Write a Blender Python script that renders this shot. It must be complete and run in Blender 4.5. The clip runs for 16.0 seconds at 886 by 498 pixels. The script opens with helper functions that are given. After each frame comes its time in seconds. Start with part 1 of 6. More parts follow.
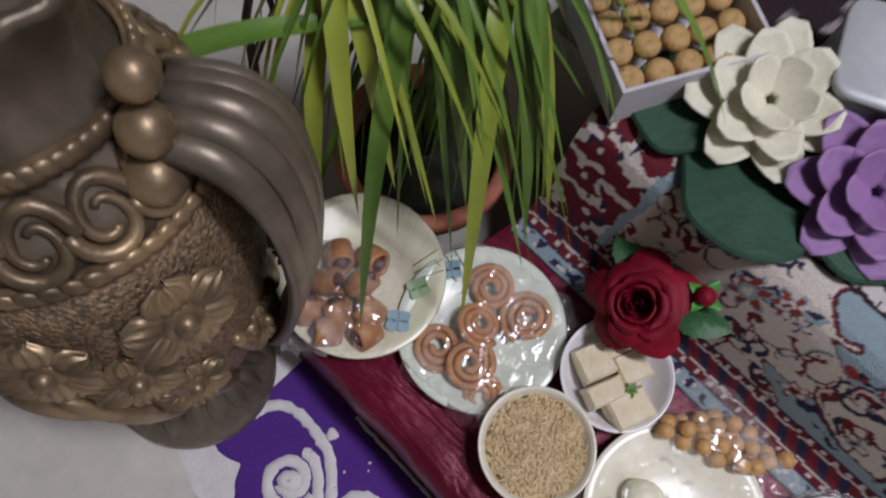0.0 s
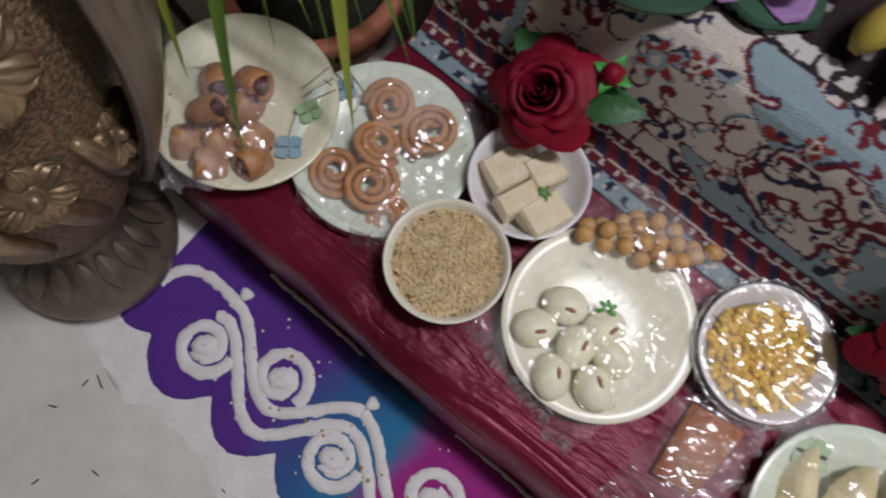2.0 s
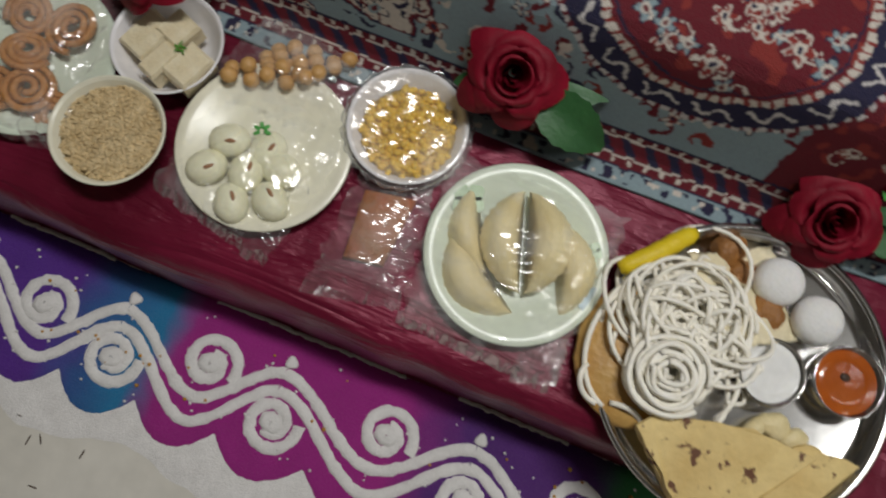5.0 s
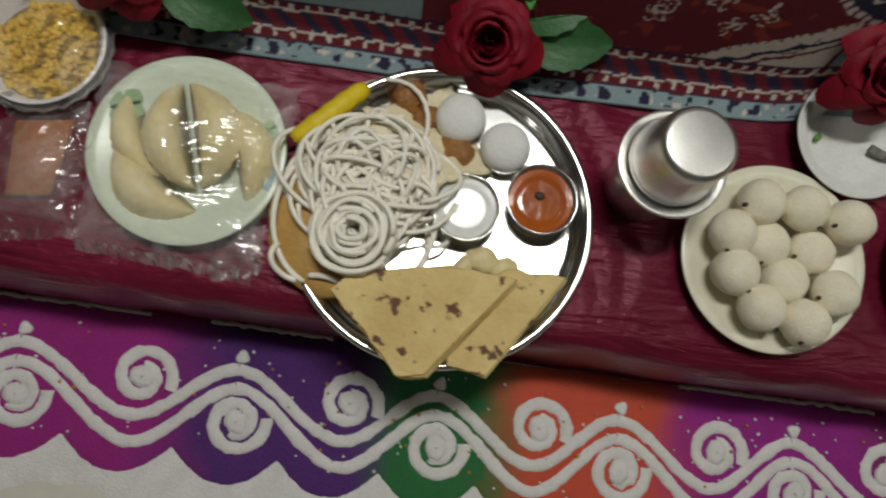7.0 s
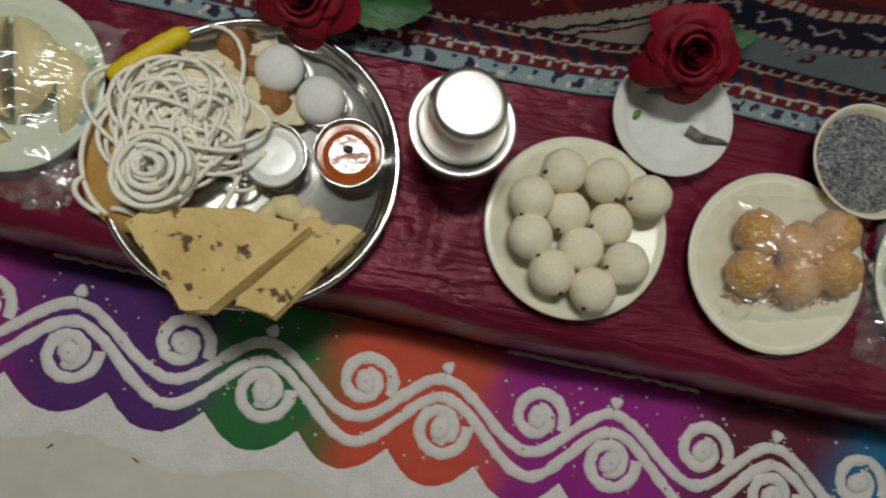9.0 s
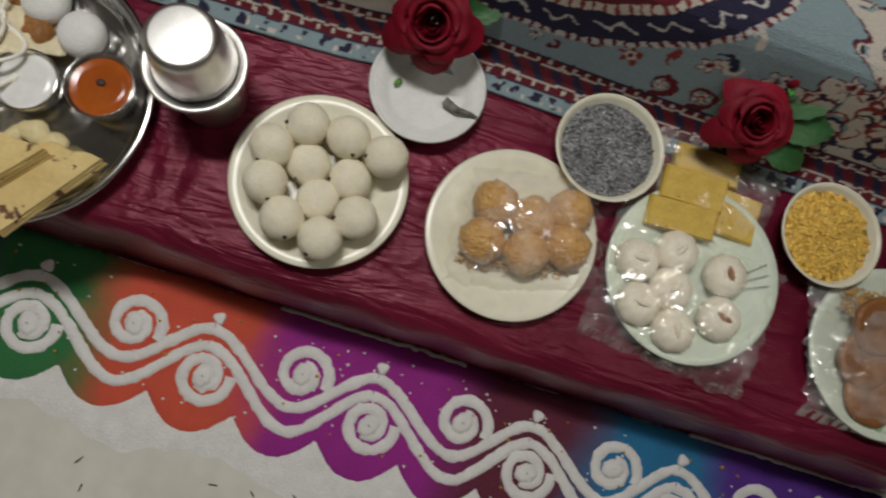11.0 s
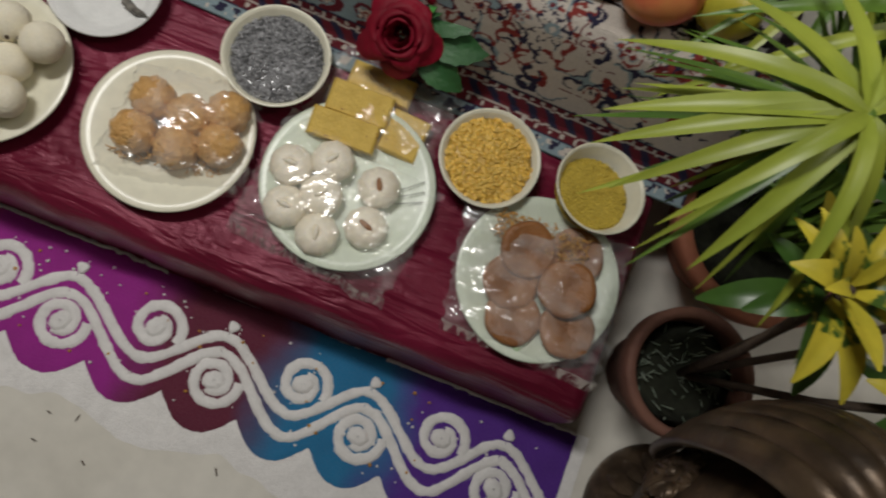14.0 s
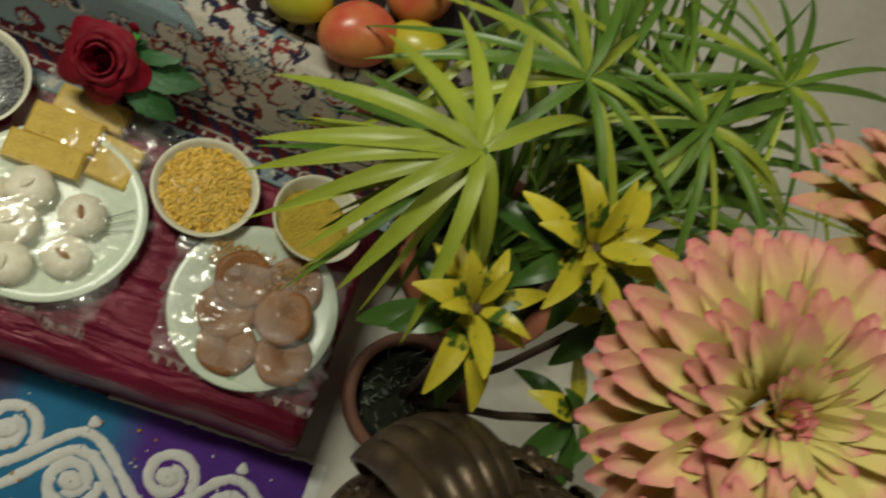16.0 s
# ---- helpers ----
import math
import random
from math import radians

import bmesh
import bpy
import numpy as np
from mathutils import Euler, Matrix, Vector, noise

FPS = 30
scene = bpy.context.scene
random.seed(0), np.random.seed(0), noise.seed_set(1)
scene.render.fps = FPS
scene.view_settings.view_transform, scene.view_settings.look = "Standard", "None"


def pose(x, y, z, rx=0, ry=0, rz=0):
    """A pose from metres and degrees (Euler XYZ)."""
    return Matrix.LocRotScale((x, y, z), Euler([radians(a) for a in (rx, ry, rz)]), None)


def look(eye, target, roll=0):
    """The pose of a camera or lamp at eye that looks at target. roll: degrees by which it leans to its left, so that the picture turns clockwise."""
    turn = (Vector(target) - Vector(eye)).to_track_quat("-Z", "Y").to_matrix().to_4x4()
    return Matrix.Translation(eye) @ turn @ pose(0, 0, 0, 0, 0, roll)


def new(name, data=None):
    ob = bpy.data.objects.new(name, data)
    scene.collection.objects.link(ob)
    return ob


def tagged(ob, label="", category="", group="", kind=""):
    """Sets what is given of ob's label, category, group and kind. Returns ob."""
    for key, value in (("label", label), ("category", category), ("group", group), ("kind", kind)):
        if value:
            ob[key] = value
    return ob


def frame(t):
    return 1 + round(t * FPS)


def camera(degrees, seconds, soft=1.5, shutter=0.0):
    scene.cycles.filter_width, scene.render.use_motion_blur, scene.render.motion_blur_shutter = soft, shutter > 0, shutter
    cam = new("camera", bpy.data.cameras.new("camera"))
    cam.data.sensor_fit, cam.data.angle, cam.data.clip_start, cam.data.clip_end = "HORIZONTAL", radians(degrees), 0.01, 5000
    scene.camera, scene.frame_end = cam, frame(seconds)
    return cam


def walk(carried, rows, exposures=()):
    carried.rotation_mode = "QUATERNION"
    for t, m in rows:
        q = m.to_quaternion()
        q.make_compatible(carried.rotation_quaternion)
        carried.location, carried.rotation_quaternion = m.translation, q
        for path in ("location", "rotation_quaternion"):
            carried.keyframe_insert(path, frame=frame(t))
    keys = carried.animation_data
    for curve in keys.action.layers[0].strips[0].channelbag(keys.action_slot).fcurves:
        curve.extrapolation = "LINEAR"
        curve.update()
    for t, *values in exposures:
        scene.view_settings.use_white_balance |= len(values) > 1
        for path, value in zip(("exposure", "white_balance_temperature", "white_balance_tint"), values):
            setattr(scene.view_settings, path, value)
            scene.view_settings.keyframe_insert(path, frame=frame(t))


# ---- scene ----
cam = camera(65.9, 16.0, soft=2.1, shutter=0.5)
PATH = [
    (0, (0.138, 0.087, 0.935), (-0.276, 0.513, -0.975), 1.3),
    (0.5, (0.138, 0.074, 0.87), (-0.244, 0.442, -1.059), -0.8),
    (1, (0.161, 0.06, 0.834), (-0.157, 0.373, -1.116), -1.1),
    (1.5, (0.21, 0.057, 0.834), (-0.041, 0.37, -1.126), 3.5),
    (2, (0.266, 0.064, 0.843), (0.029, 0.407, -1.113), 5.3),
    (2.5, (0.319, 0.076, 0.872), (0.125, 0.466, -1.08), 10.4),
    (3, (0.382, 0.08, 0.89), (0.205, 0.476, -1.062), 10.8),
    (3.2, (0.408, 0.081, 0.897), (0.224, 0.488, -1.053), 10.8),
    (5.3, (0.629, 0.052, 0.899), (0.579, 0.404, -1.07), 11.2),
    (5.5, (0.651, 0.051, 0.897), (0.615, 0.393, -1.073), 11.7),
    (6, (0.723, 0.05, 0.892), (0.726, 0.389, -1.079), 14.3),
    (6.5, (0.805, 0.04, 0.881), (0.868, 0.379, -1.09), 19.7),
    (7, (0.878, 0.037, 0.871), (0.991, 0.364, -1.099), 27.1),
    (7.5, (0.95, 0.048, 0.87), (1.049, 0.341, -1.106), 27.9),
    (8, (0.998, 0.046, 0.885), (1.084, 0.303, -1.096), 29.4),
    (8.2, (1.011, 0.045, 0.889), (1.124, 0.302, -1.092), 34.7),
    (10.3, (1.272, 0.018, 0.935), (1.36, 0.357, -1.034), 31.8),
    (10.5, (1.3, 0.016, 0.939), (1.397, 0.364, -1.028), 33.5),
    (11, (1.371, 0.021, 0.949), (1.508, 0.38, -1.014), 38.4),
    (11.5, (1.441, 0.02, 0.953), (1.585, 0.392, -1.007), 38.7),
    (12, (1.508, 0.025, 0.97), (1.617, 0.375, -0.997), 36.9),
    (12.5, (1.585, 0.023, 0.982), (1.664, 0.357, -0.988), 34.7),
    (13, (1.669, 0.018, 0.994), (1.7, 0.358, -0.977), 29.1),
    (13.5, (1.745, 0.02, 1.002), (1.803, 0.39, -0.963), 32.2),
    (14, (1.808, 0.033, 1.006), (1.92, 0.418, -0.953), 38.2),
    (14.5, (1.854, 0.046, 1.009), (2.058, 0.472, -0.934), 47.5),
    (15, (1.893, 0.052, 1.018), (2.157, 0.525, -0.907), 51.2),
    (15.5, (1.934, 0.059, 1.032), (2.288, 0.589, -0.864), 54.5),
    (16, (1.954, 0.069, 1.062), (2.436, 0.707, -0.771), 58.0),
]
walk(cam, [(t, look(eye, target, roll)) for t, eye, target, roll in PATH], [(0.0, 0.02, 5850, 20), (1.0, 0.02, 5950, 18), (3.0, -0.22, 6100, 14), (5.5, -0.30, 6400, 6), (7.5, -0.52, 6550, 3), (9.0, -0.50, 6550, 3), (11.0, -0.38, 6500, 7), (14.5, -0.28, 6500, 8), (16.0, -0.18, 7400, -7)])
KNOBS = (0.014, 0.219, 0.439, 0.70, 0.945, 1.177, 1.405, 1.629, 1.845, 2.053)
TOP = 0.162          # tread of the lower tier
TIER = 0.335         # top of the upper tier

# ---- light: inferred ceiling lamp and an added fill in a closed room ----
world = bpy.data.worlds.new("room_air")
scene.world = world
world.use_nodes = True
world.node_tree.nodes["Background"].inputs[0].default_value = (0.9, 0.95, 1.0, 1)
world.node_tree.nodes["Background"].inputs[1].default_value = 0.02


def area_lamp(name, eye, target, w, h, watts, colour):
    d = bpy.data.lights.new(name, "AREA")
    d.shape, d.size, d.size_y, d.energy, d.color = "RECTANGLE", w, h, watts, colour
    ob = new(name, d)
    ob.matrix_world = look(eye, target)
    return ob


# Ceiling tube out of view, placed from highlights on the curry.
area_lamp("unseen_area_lamp", (0.88, 0.72, 2.6), (1.0, 0.30, 0), 0.80, 0.16, 43, (1.0, 0.97, 0.94))
# Fill with no known source, added to brighten the right end.
area_lamp("unseen_area_lamp", (2.9, 0.5, 2.6), (2.3, 0.3, 0), 0.25, 1.25, 11, (1.0, 0.95, 0.88))

# ---- materials ----


def rgb(c):
    return (c[0], c[1], c[2], 1)


def mat(name, a, b=None, scale=30.0, rough=0.5, metal=0.0, bump=0.0, bscale=120.0, spots=None, spot_scale=60.0, spot_at=0.62,
        sss=0.0, coat=0.0, stretch=None, rnd=0.0, soft=0.25, spec=0.5):
    m = bpy.data.materials.new(name)
    m.use_nodes = True
    nt = m.node_tree
    n, l = nt.nodes, nt.links
    p = n["Principled BSDF"]
    p.inputs["Roughness"].default_value, p.inputs["Metallic"].default_value = rough, metal
    p.inputs["Specular IOR Level"].default_value = spec
    if sss:
        p.inputs["Subsurface Weight"].default_value = sss
        p.inputs["Subsurface Radius"].default_value = (0.01, 0.008, 0.005)
        p.inputs["Subsurface Scale"].default_value = 1.0
    if coat:
        p.inputs["Coat Weight"].default_value, p.inputs["Coat Roughness"].default_value = coat, 0.12
    b = b or tuple(x * 0.82 for x in a)
    tc = n.new("ShaderNodeTexCoord")
    src = tc.outputs["Object"]
    if stretch:
        mp = n.new("ShaderNodeMapping")
        mp.inputs["Scale"].default_value = stretch
        l.new(src, mp.inputs["Vector"])
        src = mp.outputs["Vector"]
    t1 = n.new("ShaderNodeTexNoise")
    t1.inputs["Scale"].default_value, t1.inputs["Detail"].default_value = scale, 5
    l.new(src, t1.inputs["Vector"])
    r1 = n.new("ShaderNodeValToRGB")
    r1.color_ramp.elements[0].position, r1.color_ramp.elements[1].position = 0.5 - soft, 0.5 + soft
    r1.color_ramp.elements[0].color, r1.color_ramp.elements[1].color = rgb(b), rgb(a)
    l.new(t1.outputs["Fac"], r1.inputs["Fac"])
    col = r1.outputs["Color"]
    t2 = n.new("ShaderNodeTexNoise")
    t2.inputs["Scale"].default_value, t2.inputs["Detail"].default_value = scale * 7, 3
    l.new(src, t2.inputs["Vector"])
    v = n.new("ShaderNodeHueSaturation")
    mr = n.new("ShaderNodeMapRange")
    mr.inputs["To Min"].default_value, mr.inputs["To Max"].default_value = 0.88, 1.12
    l.new(t2.outputs["Fac"], mr.inputs["Value"])
    l.new(mr.outputs["Result"], v.inputs["Value"])
    l.new(col, v.inputs["Color"])
    col = v.outputs["Color"]
    if rnd:
        oi = n.new("ShaderNodeObjectInfo")
        gi = n.new("ShaderNodeNewGeometry")
        ad = n.new("ShaderNodeMath")
        ad.operation = "ADD"
        l.new(oi.outputs["Random"], ad.inputs[0])
        l.new(gi.outputs["Random Per Island"], ad.inputs[1])
        mr2 = n.new("ShaderNodeMapRange")
        mr2.inputs["From Max"].default_value = 2.0
        mr2.inputs["To Min"].default_value, mr2.inputs["To Max"].default_value = 1 - rnd, 1 + rnd
        l.new(ad.outputs[0], mr2.inputs["Value"])
        v2 = n.new("ShaderNodeHueSaturation")
        l.new(mr2.outputs["Result"], v2.inputs["Value"])
        l.new(col, v2.inputs["Color"])
        col = v2.outputs["Color"]
    if spots:
        t3 = n.new("ShaderNodeTexNoise")
        t3.inputs["Scale"].default_value, t3.inputs["Detail"].default_value = spot_scale, 3
        l.new(src, t3.inputs["Vector"])
        r3 = n.new("ShaderNodeValToRGB")
        r3.color_ramp.elements[0].position, r3.color_ramp.elements[1].position = spot_at, spot_at + 0.05
        l.new(t3.outputs["Fac"], r3.inputs["Fac"])
        mx = n.new("ShaderNodeMix")
        mx.data_type = "RGBA"
        l.new(r3.outputs["Color"], mx.inputs["Factor"])
        l.new(col, mx.inputs["A"])
        mx.inputs["B"].default_value = rgb(spots)
        col = mx.outputs["Result"]
    l.new(col, p.inputs["Base Color"])
    if bump:
        t4 = n.new("ShaderNodeTexNoise")
        t4.inputs["Scale"].default_value, t4.inputs["Detail"].default_value = bscale, 4
        l.new(src, t4.inputs["Vector"])
        bp = n.new("ShaderNodeBump")
        bp.inputs["Strength"].default_value, bp.inputs["Distance"].default_value = bump, 0.004
        l.new(t4.outputs["Fac"], bp.inputs["Height"])
        l.new(bp.outputs["Normal"], p.inputs["Normal"])
    return m


M = {}
M["floor"] = mat("cream_marble", (0.74, 0.71, 0.64), (0.62, 0.59, 0.52), scale=5, rough=0.25, bump=0.05, bscale=30, spots=(0.2, 0.17, 0.14), spot_scale=26, spot_at=0.76)
# Mid-grey so that the unseen room bounces less light.
M["wall"] = mat("dimmed_wall_paint", (0.36, 0.34, 0.31), (0.31, 0.29, 0.27), scale=4, rough=0.8)
M["white_powder"] = mat("white_rangoli_powder", (0.84, 0.82, 0.8), (0.72, 0.7, 0.68), scale=40, rough=0.95, bump=0.5, bscale=500, spec=0.1)
M["melamine"] = mat("cream_melamine", (0.80, 0.77, 0.62), (0.76, 0.73, 0.58), scale=9, rough=0.28)
M["melamine_green"] = mat("pale_green_melamine", (0.70, 0.76, 0.64), (0.64, 0.71, 0.58), scale=9, rough=0.28, stretch=(1, 6, 1))
M["melamine_bamboo"] = mat("bamboo_striped_melamine", (0.78, 0.74, 0.56), (0.62, 0.62, 0.42), scale=10, rough=0.3, stretch=(8, 1, 1))
M["white_china"] = mat("white_china", (0.82, 0.80, 0.80), (0.76, 0.74, 0.75), scale=8, rough=0.25)
M["foam"] = mat("white_foam_plate", (0.78, 0.78, 0.76), (0.7, 0.7, 0.68), scale=60, rough=0.7, bump=0.2, bscale=200)
M["steel"] = mat("stainless_steel", (0.72, 0.71, 0.69), (0.62, 0.61, 0.6), scale=20, rough=0.17, metal=1.0, bump=0.03, bscale=60)
M["terracotta"] = mat("terracotta", (0.46, 0.17, 0.09), (0.36, 0.12, 0.07), scale=14, rough=0.75, bump=0.3, bscale=160)
M["terracotta_dark"] = mat("dark_brown_terracotta", (0.22, 0.10, 0.065), (0.14, 0.06, 0.045), scale=14, rough=0.75, bump=0.3, bscale=160)
M["soil"] = mat("dark_soil", (0.03, 0.035, 0.02), (0.015, 0.015, 0.01), scale=60, rough=1, bump=1, bscale=120)
M["leaf"] = mat("strap_leaf", (0.15, 0.25, 0.035), (0.05, 0.12, 0.018), scale=12, rough=0.38, rnd=0.3, stretch=(1, 1, 1))
M["leaf_light"] = mat("umbrella_palm_leaf", (0.42, 0.46, 0.06), (0.21, 0.28, 0.03), scale=9, rough=0.4, rnd=0.35)
M["croton"] = mat("croton_yellow_leaf", (0.70, 0.56, 0.05), (0.46, 0.42, 0.04), scale=18, rough=0.4, rnd=0.25, spots=(0.05, 0.11, 0.015), spot_scale=38, spot_at=0.60)
M["croton_green"] = mat("croton_green_leaf", (0.06, 0.13, 0.02), (0.03, 0.08, 0.015), scale=18, rough=0.35, spots=(0.5, 0.45, 0.05), spot_scale=55, spot_at=0.66)
M["rose"] = mat("red_velvet_petal", (0.25, 0.003, 0.020), (0.14, 0.0015, 0.011), scale=30, rough=0.6, bump=0.2, bscale=300, spec=0.25)
M["rose_leaf"] = mat("fabric_rose_leaf", (0.035, 0.13, 0.035), (0.02, 0.08, 0.025), scale=25, rough=0.5, bump=0.3, bscale=140)
M["bright_green"] = mat("bright_green_sepal", (0.10, 0.42, 0.08), (0.06, 0.3, 0.05), scale=25, rough=0.5)
M["bronze"] = mat("antique_bronze", (0.46, 0.33, 0.18), (0.11, 0.08, 0.05), scale=16, rough=0.42, metal=0.55, bump=0.25, bscale=60, soft=0.18)
M["bronze_sand"] = mat("sanded_bronze", (0.36, 0.24, 0.13), (0.13, 0.095, 0.06), scale=260, rough=0.5, metal=0.4, bump=1.0, bscale=330, soft=0.09)
M["bronze_grey"] = mat("grey_worn_bronze", (0.27, 0.22, 0.165), (0.10, 0.08, 0.055), scale=14, rough=0.4, metal=0.5, bump=0.15, bscale=50)
M["bronze_dark"] = mat("dark_bronze", (0.15, 0.10, 0.06), (0.03, 0.021, 0.015), scale=30, rough=0.42, metal=0.5, bump=0.3, bscale=70)


def film_material():
    m = bpy.data.materials.new("clear_plastic_film")
    m.use_nodes = True
    n, l = m.node_tree.nodes, m.node_tree.links
    n.remove(n["Principled BSDF"])
    out = n["Material Output"]
    tr, gl, df = n.new("ShaderNodeBsdfTransparent"), n.new("ShaderNodeBsdfGlossy"), n.new("ShaderNodeBsdfDiffuse")
    tr.inputs["Color"].default_value = (0.99, 0.99, 0.99, 1)
    gl.inputs["Roughness"].default_value = 0.13
    tc, nz, bp = n.new("ShaderNodeTexCoord"), n.new("ShaderNodeTexNoise"), n.new("ShaderNodeBump")
    nz.inputs["Scale"].default_value, nz.inputs["Detail"].default_value, nz.inputs["Distortion"].default_value = 26, 2, 0.6
    mp = n.new("ShaderNodeMapping")
    mp.inputs["Scale"].default_value, mp.inputs["Rotation"].default_value = (0.7, 2.6, 1.0), (0, 0, 0.9)
    l.new(tc.outputs["Object"], mp.inputs["Vector"])
    l.new(mp.outputs["Vector"], nz.inputs["Vector"])
    bp.inputs["Strength"].default_value, bp.inputs["Distance"].default_value = 0.7, 0.0040
    l.new(nz.outputs["Fac"], bp.inputs["Height"])
    l.new(bp.outputs["Normal"], gl.inputs["Normal"])
    fr = n.new("ShaderNodeFresnel")
    fr.inputs["IOR"].default_value = 1.5
    l.new(bp.outputs["Normal"], fr.inputs["Normal"])
    mu = n.new("ShaderNodeMath")
    mu.operation = "MULTIPLY_ADD"
    mu.inputs[1].default_value, mu.inputs[2].default_value = 0.5, 0.07
    l.new(fr.outputs["Fac"], mu.inputs[0])
    df.inputs["Color"].default_value = (0.85, 0.86, 0.85, 1)
    m1, m2 = n.new("ShaderNodeMixShader"), n.new("ShaderNodeMixShader")
    fz, fm = n.new("ShaderNodeTexNoise"), n.new("ShaderNodeMapRange")
    fz.inputs["Scale"].default_value, fz.inputs["Detail"].default_value, fz.inputs["Distortion"].default_value = 17, 4, 1.0
    fm.inputs["From Min"].default_value, fm.inputs["From Max"].default_value = 0.42, 0.72
    fm.inputs["To Min"].default_value, fm.inputs["To Max"].default_value = 0.05, 0.27
    l.new(tc.outputs["Object"], fz.inputs["Vector"])
    l.new(fz.outputs["Fac"], fm.inputs["Value"])
    l.new(fm.outputs["Result"], m1.inputs[0])
    l.new(tr.outputs[0], m1.inputs[1])
    l.new(df.outputs[0], m1.inputs[2])
    l.new(mu.outputs[0], m2.inputs[0])
    l.new(m1.outputs[0], m2.inputs[1])
    l.new(gl.outputs[0], m2.inputs[2])
    l.new(m2.outputs[0], out.inputs["Surface"])
    return m


M["film"] = film_material()


class Nodes:
    """Short calls for a node tree."""

    def __init__(self, name):
        self.m = bpy.data.materials.new(name)
        self.m.use_nodes = True
        self.t = self.m.node_tree
        self.p = self.t.nodes["Principled BSDF"]

    def link(self, a, b):
        self.t.links.new(a, b)

    def put(self, socket, value):
        if isinstance(value, bpy.types.NodeSocket):
            self.link(value, socket)
        else:
            socket.default_value = value

    def math(self, op, a, b=0.0, c=0.0):
        n = self.t.nodes.new("ShaderNodeMath")
        n.operation = op
        for s, v in zip(n.inputs, (a, b, c)):
            self.put(s, v)
        return n.outputs[0]

    def noise(self, vec, scale, detail=4, dist=0.0):
        n = self.t.nodes.new("ShaderNodeTexNoise")
        n.inputs["Scale"].default_value, n.inputs["Detail"].default_value, n.inputs["Distortion"].default_value = scale, detail, dist
        self.link(vec, n.inputs["Vector"])
        return n.outputs["Fac"]

    def ramp(self, fac, stops, constant=False):
        n = self.t.nodes.new("ShaderNodeValToRGB")
        e = n.color_ramp.elements
        n.color_ramp.interpolation = "CONSTANT" if constant else "LINEAR"
        while len(e) < len(stops):
            e.new(0.5)
        for el, (pos, c) in zip(e, stops):
            el.position, el.color = pos, rgb(c)
        self.put(n.inputs["Fac"], fac)
        return n.outputs["Color"]

    def mix(self, fac, a, b, how="MIX"):
        n = self.t.nodes.new("ShaderNodeMix")
        n.data_type, n.blend_type = "RGBA", how
        for key, v in (("Factor", fac), ("A", a), ("B", b)):
            s = [i for i in n.inputs if i.name == key and (key == "Factor" or i.type == "RGBA")][0]
            self.put(s, rgb(v) if isinstance(v, tuple) and len(v) == 3 else v)
        return [o for o in n.outputs if o.type == "RGBA"][0]

    def coord(self, kind="Object"):
        return self.t.nodes.new("ShaderNodeTexCoord").outputs[kind]

    def xyz(self, vec):
        n = self.t.nodes.new("ShaderNodeSeparateXYZ")
        self.link(vec, n.inputs[0])
        return n.outputs

    def bump(self, height, strength, distance=0.004):
        n = self.t.nodes.new("ShaderNodeBump")
        n.inputs["Strength"].default_value, n.inputs["Distance"].default_value = strength, distance
        self.link(height, n.inputs["Height"])
        self.link(n.outputs[0], self.p.inputs["Normal"])


def powder_material():
    k = Nodes("coloured_rangoli_powder")
    o = k.coord()
    x = k.xyz(o)[0]
    wob = k.math("MULTIPLY_ADD", k.noise(o, 9, 3), 0.12, -0.06)
    fac = k.math("DIVIDE", k.math("ADD", k.math("ADD", x, wob), 0.2), 2.5)
    purple, teal, blue = (0.085, 0.015, 0.27), (0.005, 0.18, 0.38), (0.02, 0.09, 0.30)
    magenta, violet, green = (0.34, 0.008, 0.22), (0.085, 0.015, 0.18), (0.014, 0.17, 0.04)
    orange, plum, wine = (0.68, 0.09, 0.04), (0.34, 0.010, 0.27), (0.12, 0.008, 0.03)
    stops = [(0.35, purple), (0.40, blue), (0.45, teal), (0.46, teal), (0.51, magenta), (0.80, magenta), (0.88, violet), (1.04, violet), (1.10, green),
             (1.20, green), (1.26, orange), (1.42, orange), (1.49, plum), (1.70, plum), (1.76, wine), (1.88, wine), (1.95, teal), (2.06, teal), (2.13, purple), (2.4, purple)]
    stops = [((a - 0.0) / 2.5, c) for a, c in stops]
    col = k.ramp(fac, stops)
    col = k.mix(k.math("MULTIPLY", k.noise(o, 380, 2), 0.12), col, (0.5, 0.42, 0.45))
    g = k.noise(o, 26, 4)
    col = k.mix(k.math("MULTIPLY", g, 0.3), col, (0.02, 0.01, 0.02))
    k.link(col, k.p.inputs["Base Color"])
    k.p.inputs["Roughness"].default_value = 0.95
    k.p.inputs["Specular IOR Level"].default_value = 0.1
    k.bump(k.noise(o, 500, 3), 0.5, 0.002)
    return k.m


